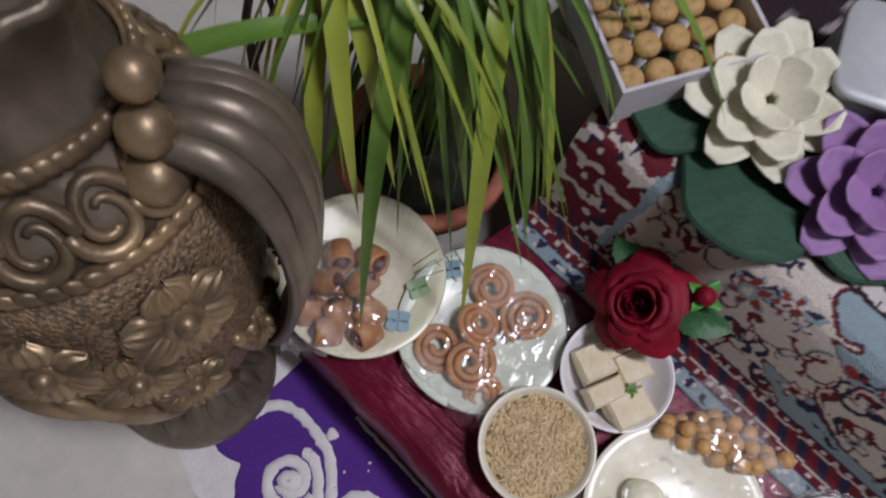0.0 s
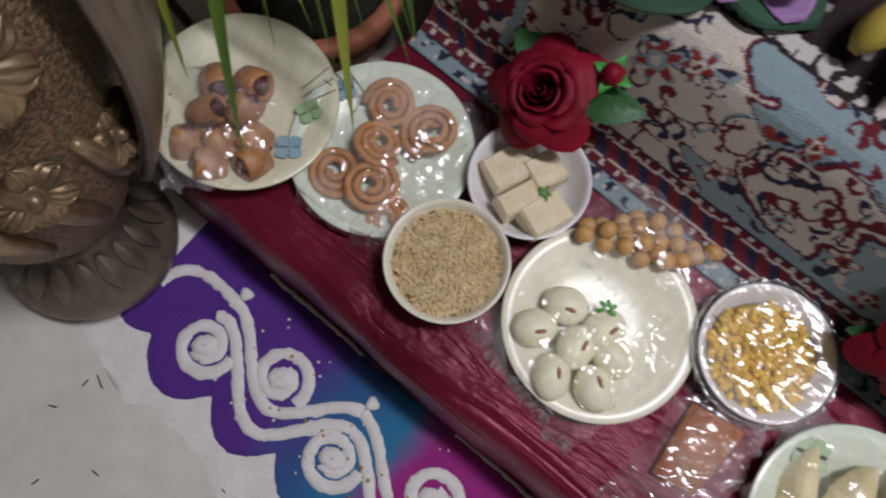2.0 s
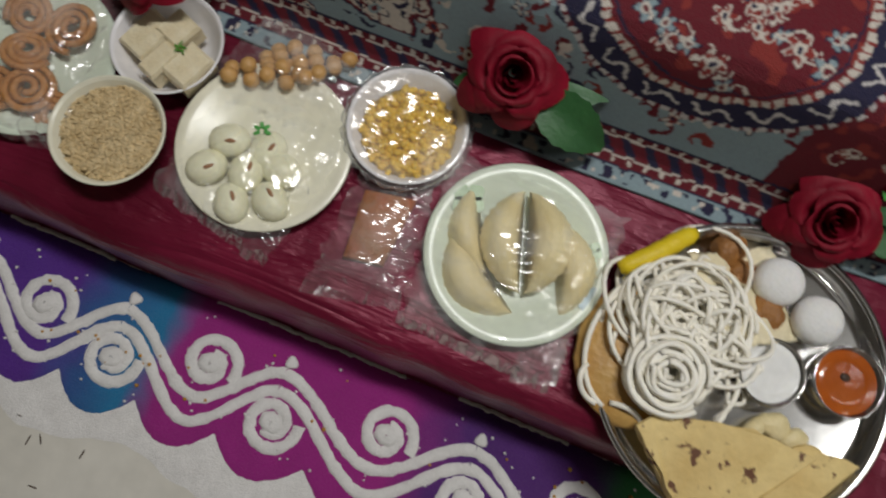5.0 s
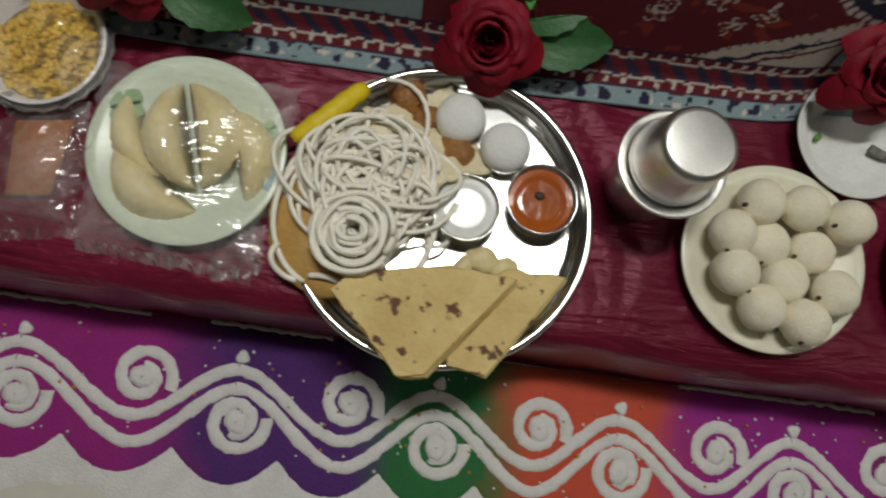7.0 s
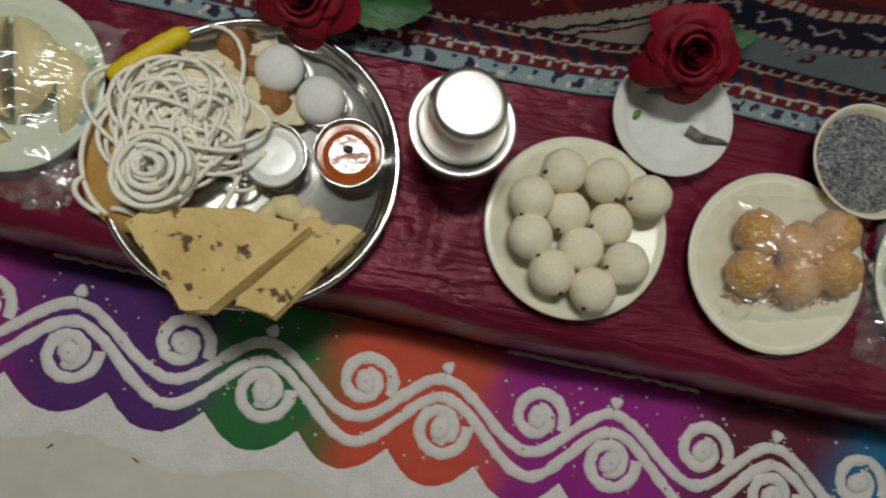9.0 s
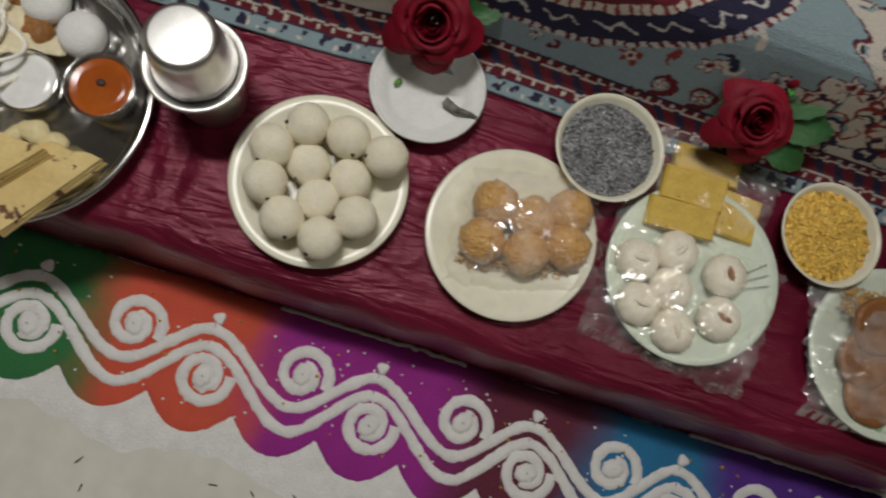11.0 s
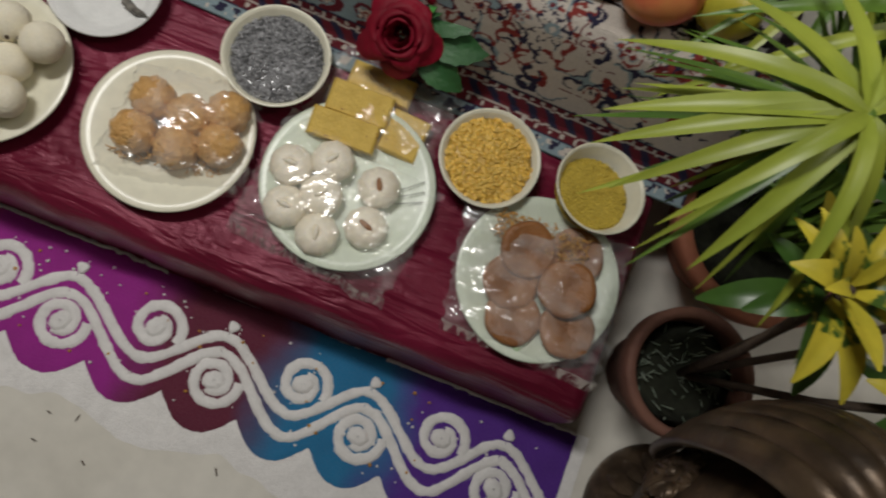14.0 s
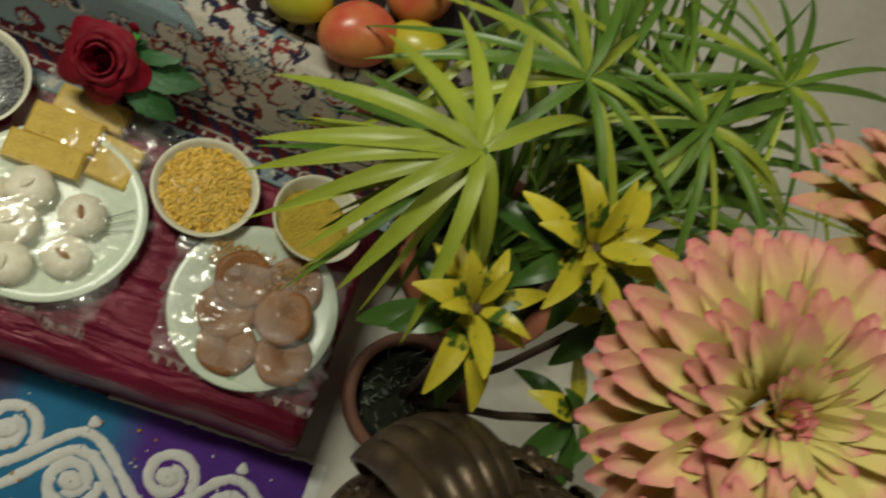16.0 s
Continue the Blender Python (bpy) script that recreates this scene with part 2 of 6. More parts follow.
def satin_material():
    k = Nodes("maroon_satin")
    o = k.coord()
    n1 = k.noise(o, 6, 4)
    col = k.ramp(n1, [(0.3, (0.080, 0.004, 0.014)), (0.7, (0.165, 0.010, 0.034))])
    mp = k.t.nodes.new("ShaderNodeMapping")
    mp.inputs["Scale"].default_value = (4, 60, 60)
    k.link(o, mp.inputs["Vector"])
    slub = k.noise(mp.outputs[0], 9, 2)
    col = k.mix(k.math("GREATER_THAN", slub, 0.70), col, (0.05, 0.004, 0.012))
    k.link(col, k.p.inputs["Base Color"])
    k.p.inputs["Roughness"].default_value = 0.31
    k.p.inputs["Specular Tint"].default_value = (1.0, 0.42, 0.52, 1)
    k.p.inputs["Sheen Weight"].default_value = 0.15
    k.p.inputs["Sheen Tint"].default_value = (0.8, 0.3, 0.4, 1)
    mq = k.t.nodes.new("ShaderNodeMapping")
    mq.inputs["Scale"].default_value, mq.inputs["Rotation"].default_value = (2.2, 9, 9), (0, 0, 0.12)
    k.link(o, mq.inputs["Vector"])
    crease = k.math("ABSOLUTE", k.math("SUBTRACT", k.noise(mq.outputs[0], 2.4, 3, 0.8), 0.5))
    fine = k.math("MULTIPLY", k.noise(mp.outputs[0], 12, 3), 0.12)
    k.bump(k.math("ADD", k.math("ADD", k.noise(o, 14, 4), fine), k.math("MULTIPLY", crease, 3.0)), 0.5, 0.011)
    return k.m


def rug_material():
    """Dyed wool; the woven figure comes from the colour of each knot."""
    k = Nodes("woven_carpet")
    o = k.coord()
    knot = k.t.nodes.new("ShaderNodeVertexColor")
    knot.layer_name = "weave"
    wear = k.noise(o, 230, 3)
    col = k.mix(k.math("MULTIPLY", wear, 0.30), knot.outputs["Color"], (0.10, 0.075, 0.07))
    col = k.mix(k.math("MULTIPLY", k.noise(o, 7, 3), 0.22), col, (0.07, 0.05, 0.05))
    k.link(col, k.p.inputs["Base Color"])
    k.p.inputs["Roughness"].default_value = 0.95
    k.p.inputs["Specular IOR Level"].default_value = 0.1
    k.bump(k.noise(o, 620, 2), 0.8, 0.003)
    return k.m


M["powder"], M["satin"], M["rug"] = powder_material(), satin_material(), rug_material()

# ---- geometry helpers: a shape is (verts, faces) ----


def lathe(profile, n=48, start=0.0, wobble=None, ring=False):
    v, f = [], []
    if ring:
        profile = [*profile, profile[0]]
    for i, (r, z) in enumerate(profile):
        for j in range(n):
            a = start + 2 * math.pi * j / n
            rr = r + (wobble(a, z) if wobble else 0)
            v.append((rr * math.cos(a), rr * math.sin(a), z))
    for i in range(len(profile) - 1):
        for j in range(n):
            k = (j + 1) % n
            f.append((i * n + j, i * n + k, (i + 1) * n + k, (i + 1) * n + j))
    if profile[0][0] > 1e-4 and not ring:
        f.append(tuple(range(n - 1, -1, -1)))
    if profile[-1][0] > 1e-4 and not ring:
        f.append(tuple((len(profile) - 1) * n + j for j in range(n)))
    return v, f


def ball(rx, ry=None, rz=None, n=16, m=9, rough=0.0, seed=0.0, freq=40.0):
    ry, rz = ry or rx, rz or rx
    v, f = [(0, 0, -rz)], []
    for i in range(1, m):
        b = math.pi * i / m - math.pi / 2
        for j in range(n):
            a = 2 * math.pi * j / n
            v.append((rx * math.cos(b) * math.cos(a), ry * math.cos(b) * math.sin(a), rz * math.sin(b)))
    v.append((0, 0, rz))
    for j in range(n):
        k = (j + 1) % n
        f.append((0, 1 + k, 1 + j))
        for i in range(m - 2):
            f.append((1 + i * n + j, 1 + i * n + k, 1 + (i + 1) * n + k, 1 + (i + 1) * n + j))
        f.append((1 + (m - 2) * n + j, 1 + (m - 2) * n + k, len(v) - 1))
    if rough:
        v = [tuple(Vector(p) * (1 + rough * noise.noise(Vector(p) * freq + Vector((seed, seed * 1.7, 3))))) for p in v]
    return v, f


def tube(path, r, n=7, closed=False):
    pts = [Vector(p) for p in path]
    v, f = [], []
    for i, p in enumerate(pts):
        d = (pts[min(i + 1, len(pts) - 1)] - pts[max(i - 1, 0)]).normalized()
        side = d.cross(Vector((0, 0, 1)))
        side = side.normalized() if side.length > 1e-3 else Vector((1, 0, 0))
        up = side.cross(d)
        rr = r(i / (len(pts) - 1)) if callable(r) else r
        for j in range(n):
            a = 2 * math.pi * j / n
            v.append(tuple(p + side * (rr * math.cos(a)) + up * (rr * math.sin(a))))
    for i in range(len(pts) - 1):
        for j in range(n):
            k = (j + 1) % n
            f.append((i * n + j, (i + 1) * n + j, (i + 1) * n + k, i * n + k))
    f.append(tuple(range(n)))
    f.append(tuple((len(pts) - 1) * n + j for j in range(n - 1, -1, -1)))
    return v, f


def sheet(fn, nu, nv):
    """A grid fn(a, b) -> point for a, b in 0..1."""
    v = [tuple(fn(i / nu, j / nv)) for j in range(nv + 1) for i in range(nu + 1)]
    w = nu + 1
    f = [(j * w + i, j * w + i + 1, (j + 1) * w + i + 1, (j + 1) * w + i) for j in range(nv) for i in range(nu)]
    return v, f


def slab(outline, z0, z1, bevel=0.0):
    """A flat prism with a softened upper rim."""
    n = len(outline)
    cx, cy = sum(p[0] for p in outline) / n, sum(p[1] for p in outline) / n
    rings = [(1, z0), (1, z1 - bevel)]
    if bevel:
        size = max(math.hypot(p[0] - cx, p[1] - cy) for p in outline)
        rings.append((1 - bevel / size, z1))
    v = [(cx + (x - cx) * s, cy + (y - cy) * s, z) for s, z in rings for x, y in outline]
    f = [tuple(range(n - 1, -1, -1)), tuple((len(rings) - 1) * n + j for j in range(n))]
    for i in range(len(rings) - 1):
        f += [(i * n + j, i * n + (j + 1) % n, (i + 1) * n + (j + 1) % n, (i + 1) * n + j) for j in range(n)]
    return v, f


def join(*shapes):
    v, f = [], []
    for a, b in shapes:
        o = len(v)
        v += a
        f += [tuple(i + o for i in q) for q in b]
    return v, f


def move(shape, m):
    return [tuple(m @ Vector(p)) for p in shape[0]], shape[1]


def mesh_of(name, shape, material, smooth=True):
    me = bpy.data.meshes.new(name)
    me.from_pydata(shape[0], [], shape[1])
    if smooth:
        me.polygons.foreach_set("use_smooth", [True] * len(me.polygons))
    me.materials.append(material)
    me.update()
    return me


def part(name, shape, material, parent, label="", m=None, smooth=True):
    ob = new(name, shape if isinstance(shape, bpy.types.Mesh) else mesh_of(name, shape, material, smooth))
    ob.parent = parent
    if m is not None:
        ob.matrix_basis = m
    return tagged(ob, label)


def put(name, shape, material, m, label, category, group="", kind="", smooth=True):
    ob = new(name, shape if isinstance(shape, bpy.types.Mesh) else mesh_of(name, shape, material, smooth))
    ob.matrix_basis = m
    return tagged(ob, label, category, group, kind)


def thing(name, m, label, category, group="", kind=""):
    ob = new(name)
    ob.matrix_basis = m
    ob.empty_display_size = 0.02
    return tagged(ob, label, category, group, kind)


def box(x0, y0, z0, x1, y1, z1):
    return slab([(x0, y0), (x1, y0), (x1, y1), (x0, y1)], z0, z1)


# ---- room ----
put("floor", box(-2.5, -2.5, -0.1, 4.5, 2.5, 0), M["floor"], pose(0, 0, 0), "cream marble floor with faint stains", "floor", kind="structure", smooth=False)
# Ceiling and walls stay out of view; added to enclose the lamps.
put("ceiling", box(-2.5, -2.5, 2.8, 4.5, 2.5, 2.9), M["wall"], pose(0, 0, 0), "plain grey ceiling, unseen, added to close the room", "ceiling", kind="structure", smooth=False)
for nm, b in (("wall_north", (-2.5, 2.5, 0, 4.5, 2.6, 2.8)), ("wall_south", (-2.5, -2.6, 0, 4.5, -2.5, 2.8)),
              ("wall_west", (-2.6, -2.5, 0, -2.5, 2.5, 2.8)), ("wall_east", (4.5, -2.5, 0, 4.6, 2.5, 2.8))):
    put(nm, box(*b), M["wall"], pose(0, 0, 0), "plain grey wall, unseen, added to close the room", "wall", kind="structure", smooth=False)

# ---- lower tier under maroon satin ----


def satin_cloth():
    x0, x1 = -0.15, 2.105
    nx, rows = 240, []
    prof = [(0.049, 0.0), (0.052, 0.004), (0.054, 0.03), (0.056, 0.06), (0.058, 0.09), (0.060, 0.115), (0.063, 0.138), (0.068, 0.152), (0.076, 0.159), (0.09, TOP)]
    prof += [(0.09 + (0.41 - 0.09) * i / 26, TOP) for i in range(1, 27)]
    v = []
    for y, z in prof:
        for i in range(nx + 1):
            x = x0 + (x1 - x0) * i / nx
            yy = y
            back = 0.25 if x < -0.01 else min(0.41, 0.25 + (x + 0.01) * 6)
            yy = 0.09 + (y - 0.09) * (back - 0.09) / 0.32 if y > 0.09 else y
            w = noise.noise(Vector((x * 5, yy * 3, z * 3)))
            fold = math.exp(-((x - 1.10) / 0.06) ** 2) + 0.35 * math.exp(-((x - 0.12) / 0.1) ** 2) * (yy < 0.14)
            if z > 0.155:
                zz = z + 0.0012 * w + fold * 0.0045 * math.sin(x * 120 + 14 * noise.noise(Vector((x * 9, yy * 9, 0))) + 26 * yy) * max(0, min(1, (yy - 0.08) * 9))
            else:
                zz = z
                yy += (0.006 * w + 0.004 * noise.noise(Vector((x * 16, z * 6, 7)))) * (0.25 if z < 0.002 else 1)
            end = min(i, nx - i)
            if end == 0:
                zz = 0.001
            elif end == 1:
                zz = zz * 0.94
            v.append((x, yy, max(zz, 0.001)))
    w = nx + 1
    f = [(j * w + i, j * w + i + 1, (j + 1) * w + i + 1, (j + 1) * w + i) for j in range(len(prof) - 1) for i in range(nx)]
    return v, f


put("satin_cloth", satin_cloth(), M["satin"], pose(0, 0, 0), "creased maroon satin cloth draped over the low step", "cloth")
put("low_step", box(-0.13, 0.075, 0, 2.085, 0.24, TOP - 0.008), M["wall"], pose(0, 0, 0), "plain low step hidden under the satin cloth", "step", kind="structure", smooth=False)

# ---- upper tier under the carpet ----


def weave(u, v):
    """Colour of the carpet at u metres along it and v metres up from its hem: hem stripes, cloud field, two medallions."""
    rs = np.random.RandomState(7)

    def soft(scale, seed):
        g = np.random.RandomState(seed).rand(int(2.4 * scale) + 4, int(1.0 * scale) + 4)
        a, b = np.maximum(u, 0) * scale, np.maximum(v, 0) * scale
        i, j = a.astype(int), b.astype(int)
        p, q = a - i, b - j
        p, q = p * p * (3 - 2 * p), q * q * (3 - 2 * q)
        return (g[i, j] * (1 - p) + g[i + 1, j] * p) * (1 - q) + (g[i, j + 1] * (1 - p) + g[i + 1, j + 1] * p) * q

    cream, wine, navy, pale, black = (0.76, 0.69, 0.61), (0.16, 0.010, 0.022), (0.016, 0.020, 0.062), (0.32, 0.43, 0.47), (0.016, 0.010, 0.013)
    rust, white = (0.30, 0.035, 0.03), (0.74, 0.70, 0.68)
    u0, v0 = u, v
    u = u + 0.006 * (soft(60, 1) - 0.5) + 0.003 * (soft(190, 2) - 0.5)
    v = v + 0.006 * (soft(60, 3) - 0.5) + 0.003 * (soft(190, 4) - 0.5)
    col = np.empty(u.shape + (3,))
    col[:] = cream

    def ink(mask, c):
        col[mask] = c

    def comma(x, y, r, a0, span, w, c, where=None):
        win = (np.abs(u - x) < 2.2 * r) & (np.abs(v - y) < 2.2 * r)
        dx, dy = u[win] - x, v[win] - y
        th = (np.arctan2(dy, dx) - a0) % (2 * math.pi)
        t = th / span
        line = (np.abs(np.hypot(dx, dy) - r * (1 - 0.35 * t)) < w * (1.15 - 0.8 * t)) & (t < 1)
        knob = np.hypot(dx - r * math.cos(a0), dy - r * math.sin(a0)) < w * 1.7
        full = np.zeros(u.shape, bool)
        full[win] = line | knob
        ink(full if where is None else full & where, c)

    def blossom(x, y, r, n, turn, cs, where=None):
        win = (np.abs(u - x) < 1.5 * r) & (np.abs(v - y) < 1.5 * r)
        dx, dy = u[win] - x, v[win] - y
        th, d = np.arctan2(dy, dx) + turn, np.hypot(dx, dy)
        rim = r * (0.72 + 0.28 * np.cos(n * th))
        for f, c in zip((1.22, 1.0, 0.45, 0.24), cs):
            full = np.zeros(u.shape, bool)
            full[win] = d < (rim * f if f > 0.5 else r * f)
            ink(full if where is None else full & where, c)

    # cloud shapes of pale blue in the cream field, with dark red and navy rims
    lobes = 0.030 * np.sin(58 * v + 9 * u) + 0.030 * (soft(26, 5) - 0.5) + 0.018 * np.sin(150 * v + 60 * u)
    left = np.minimum(u - 0.345 + lobes, 0.93 - u)
    left = np.maximum(left, 0.030 - np.hypot((u - 0.32) * 1.0, (v - 0.215) * 1.2))
    isle = 0.052 - np.hypot((u - 0.415) * 0.75, (v - 0.125) * 1.2) + 0.3 * lobes
    left = np.minimum(left, -isle)
    right = np.minimum(u - 1.30, 1.775 - u + lobes)
    cloud = np.maximum(left, right)
    ink(np.abs(cloud) < 0.0028, wine)
    ink((cloud > 0.0010) & (cloud < 0.0028), navy)
    ink(cloud >= 0.0028, pale)
    pale_field, cream_field = cloud >= 0.006, cloud < -0.006
    for k, (a, b) in enumerate(((21, 21), (22, 17))):
        n = soft(b, a)
        for lo, hi, c in ((0.500, 0.524, (navy, wine)[k]), (0.524, 0.552, (pale, cream)[k])):
            ink(cream_field & (n > lo) & (n < hi) & (soft(34, a + 7) > 0.36), c)
    for i in range(210):
        x, y = (rs.uniform(0.1, 0.5), rs.uniform(1.72, 2.12))[i % 2], rs.uniform(0.07, 0.235)
        comma(x, y, rs.uniform(0.007, 0.017), rs.uniform(0, 6.28), rs.uniform(2.2, 5.2), rs.uniform(0.0018, 0.0036), (wine, navy, navy, rust)[i % 4], cream_field)
    for i in range(150):
        x, y = (rs.uniform(0.35, 0.66), rs.uniform(0.6, 1.8))[i % 2], rs.uniform(0.07, 0.235)
        comma(x, y, rs.uniform(0.007, 0.014), rs.uniform(0, 6.28), rs.uniform(2.0, 4.5), rs.uniform(0.0024, 0.0040), (wine, rust, cream, wine, navy)[i % 5], pale_field)
    for i in range(46):
        x, y = 0.12 + 2.0 * i / 46 + rs.uniform(-0.02, 0.02), rs.uniform(0.075, 0.225)
        blossom(x, y, rs.uniform(0.008, 0.015), 5, rs.uniform(0, 6), ((pale, rust, cream, wine), (navy, cream, pale, wine), (wine, cream, rust, navy))[i % 3])
    blossom(0.235, 0.160, 0.021, 6, 0.4, (pale, rust, pale, cream))
    blossom(0.233, 0.086, 0.013, 6, 0.0, (wine, cream, pale, cream))
    blossom(1.869, 0.172, 0.020, 7, 0.0, (navy, cream, pale, cream))
    for x in (1.609, 1.659):
        comma(x, 0.078, 0.017, 4.5, 5.6, 0.0042, wine)
        blossom(x, 0.078, 0.009, 5, 0, (wine, cream, rust, cream))
    # maroon ground between the medallions, with small almond figures
    mid = (u > 0.86) & (v > 0.052) & (v > 0.06 + (u - 1.15) * 0.46) & (u < 1.30)
    ink(mid, wine)
    ink(mid & (soft(75, 8) > 0.76), rust)
    slope = v - 0.06 - (u - 1.15) * 0.46
    for a, b, c in ((-0.004, 0.004, cream), (-0.020, -0.014, navy), (-0.032, -0.027, wine)):
        ink((u > 1.08) & (u < 1.34) & (slope > a) & (slope < b) & ((c != cream) | (np.sin(700 * u) > -0.5)), c)
    for i in range(16):
        x, y = 0.90 + 0.35 * rs.rand(), rs.uniform(0.075, 0.24)
        blossom(x, y, 0.011, 2 + i % 3, rs.uniform(0, 6), (cream, wine, rust, cream), mid)
        comma(x + 0.008, y + 0.010, 0.010, rs.uniform(0, 6.28), 3.2, 0.0014, cream, mid)
    # two ringed medallions
    for cx, cy, rx, ry in ((0.74, 0.26, 0.17, 0.155), (1.44, 0.30, 0.27, 0.205)):
        dx, dy = (u - cx) / rx, (v - cy) / ry
        d, th = np.hypot(dx, dy), np.arctan2(dy, dx)
        run = th * (rx + ry) * 0.5
        ink(d < 1.0, white)
        ink((d < 1.0) & (d > 0.965) & (np.sin(run * 520) > 0.3), wine)
        ink(d < 0.965, navy)
        tw = np.abs((d - 0.875) * ry - 0.0055 * np.sin(run * 210)) < 0.0022
        ink((d < 0.955) & (d > 0.795) & tw & (np.sin(run * 105) > -0.75), white)
        ink(d < 0.785, cream)
        ink((d < 0.785) & (d > 0.73) & (np.sin(run * 420) > 0.55), rust)
        ink(d < 0.73, wine)
        ink((d < 0.73) & (soft(70, 9) > 0.74), rust)
        ink((d < 0.70) & (d > 0.685), navy)
        for i in range(30):
            a, q = rs.uniform(0, 6.28), 0.66 * math.sqrt(rs.rand())
            x, y = cx + rx * q * math.cos(a), cy + ry * q * math.sin(a)
            if y < 0.3:
                blossom(x, y, rs.uniform(0.009, 0.014), 5, rs.uniform(0, 6), ((navy, pale, cream, wine), (cream, rust, cream, navy))[i % 2], d < 0.68)
                comma(x + 0.014, y, 0.010, rs.uniform(0, 6.28), 3.0, 0.0016, cream, d < 0.68)
    # end panel and upper border
    end = u < 0.085 + 0.10 * v
    ink(end, wine)
    ink(end & (soft(95, 11) > 0.62), cream)
    ink(end & (soft(120, 12) > 0.80), navy)
    ink((u > 0.085 + 0.10 * v) & (u < 0.097 + 0.10 * v), pale)
    far = (u < 0.62) | (u > 1.80)
    ink(far & (v > 0.225), black)
    ink(far & (v > 0.229) & (v < 0.249) & (soft(110, 13) + 0.25 * np.sin(u * 330) > 0.5), white)
    beyond = (far & (v > 0.255)) | (v > 0.31)
    ink(v > 0.31, black)
    ink(beyond & (soft(60, 14) > 0.80), (0.4, 0.36, 0.34))
    # stripes along the hem
    u, v = u0 + 0.002 * (soft(150, 15) - 0.5), v0 + 0.0022 * (soft(150, 16) - 0.5)
    slant = np.sin((u + 0.9 * v) * 235)
    ink(v < 0.060, navy)
    ink(v < 0.057, wine)
    ink((v < 0.0565) & (v > 0.0500) & (np.sin(u * 400) > 0.6), cream)
    ink((v < 0.0495) & (v > 0.0475), cream)
    ink(v < 0.0475, wine)
    ink((v < 0.0475) & (slant > 0.15), navy)
    ink(v < 0.0305, cream)
    ink(v < 0.0285, wine)
    ink((v < 0.0270) & (v > 0.0215) & (np.sin(u * 330) > 0.72), cream)
    ink(v < 0.0195, navy)
    ink(v < 0.0175, pale)
    ink((v < 0.0160) & (v > 0.0030) & (soft(130, 17) + 0.22 * np.sin(u * 260) > 0.66), navy)
    ink((v < 0.0160) & (v > 0.0030) & (soft(160, 18) > 0.78), cream)
    return col


def carpet():
    x0, x1, nx = 0.01, 2.13, 1060
    prof = [(0.0, 0.345, 0.168), (0.02, 0.366, 0.171), (0.035, 0.380, 0.180), (0.05, 0.389, 0.196), (0.08, 0.398, 0.227), (0.11, 0.406, 0.256), (0.14, 0.414, 0.285),
            (0.165, 0.421, 0.309), (0.18, 0.427, 0.322), (0.195, 0.438, 0.331), (0.215, 0.457, 0.335), (0.25, 0.492, TIER), (0.35, 0.592, TIER), (0.55, 0.79, TIER), (0.75, 0.99, TIER)]
    pa, py, pz = np.array(prof).T
    rows = np.concatenate([[0.0], np.arange(0.0, 0.30, 0.0019), np.arange(0.30, 0.751, 0.015)])
    u = np.linspace(x0, x1, nx + 1)
    U, A = np.meshgrid(u, rows)
    slow = np.array([[noise.noise(Vector((x * 4, a * 5, 1))) for x in u[::10]] for a in rows])
    W = np.array([np.interp(u, u[::10], r) for r in slow])
    shift = 0.012 * np.tanh((U - 1.15) * 4) + 0.012 / (1 + np.exp(-(U - 1.3) * 60))
    Y = np.interp(A, pa, py) + shift + 0.004 * W
    Zc = np.interp(A, pa, pz) + 0.002 * W * (A > 0.03)
    Zc[0] -= 0.005                       # turned-under hem
    w = nx + 1
    idx = np.arange(len(rows) * w).reshape(len(rows), w)
    quads = np.stack([idx[:-1, :-1], idx[:-1, 1:], idx[1:, 1:], idx[1:, :-1]], -1).reshape(-1, 4)
    me = mesh_of("carpet", (np.stack([U, Y, Zc], -1).reshape(-1, 3).tolist(), quads.tolist()), M["rug"])
    tint = np.ones((len(rows) * w, 4), np.float32)
    tint[:, :3] = weave(U, A).reshape(-1, 3)
    me.color_attributes.new("weave", "FLOAT_COLOR", "POINT").data.foreach_set("color", tint.ravel())
    return put("patterned_carpet", me, None, pose(0, 0, 0), "red, navy and cream patterned carpet draped over the upper tier", "carpet")


carpet()
put("upper_tier", box(-0.10, 0.475, 0, 2.11, 0.98, TIER - 0.012), M["wall"], pose(0, 0, 0), "plain block hidden under the carpet", "step", kind="structure", smooth=False)

# ---- rangoli on the floor ----


def knob_x(s):
    """Place along the border for s counted in motifs."""
    i = max(0, min(len(KNOBS) - 2, int(math.floor(s))))
    return KNOBS[i] + (s - i) * (KNOBS[i + 1] - KNOBS[i])


def ragged(x, y, amp=0.0022):
    q = Vector((x * 130, y * 130, 0))
    return amp * noise.noise(q), amp * noise.noise(q + Vector((9, 4, 2)))


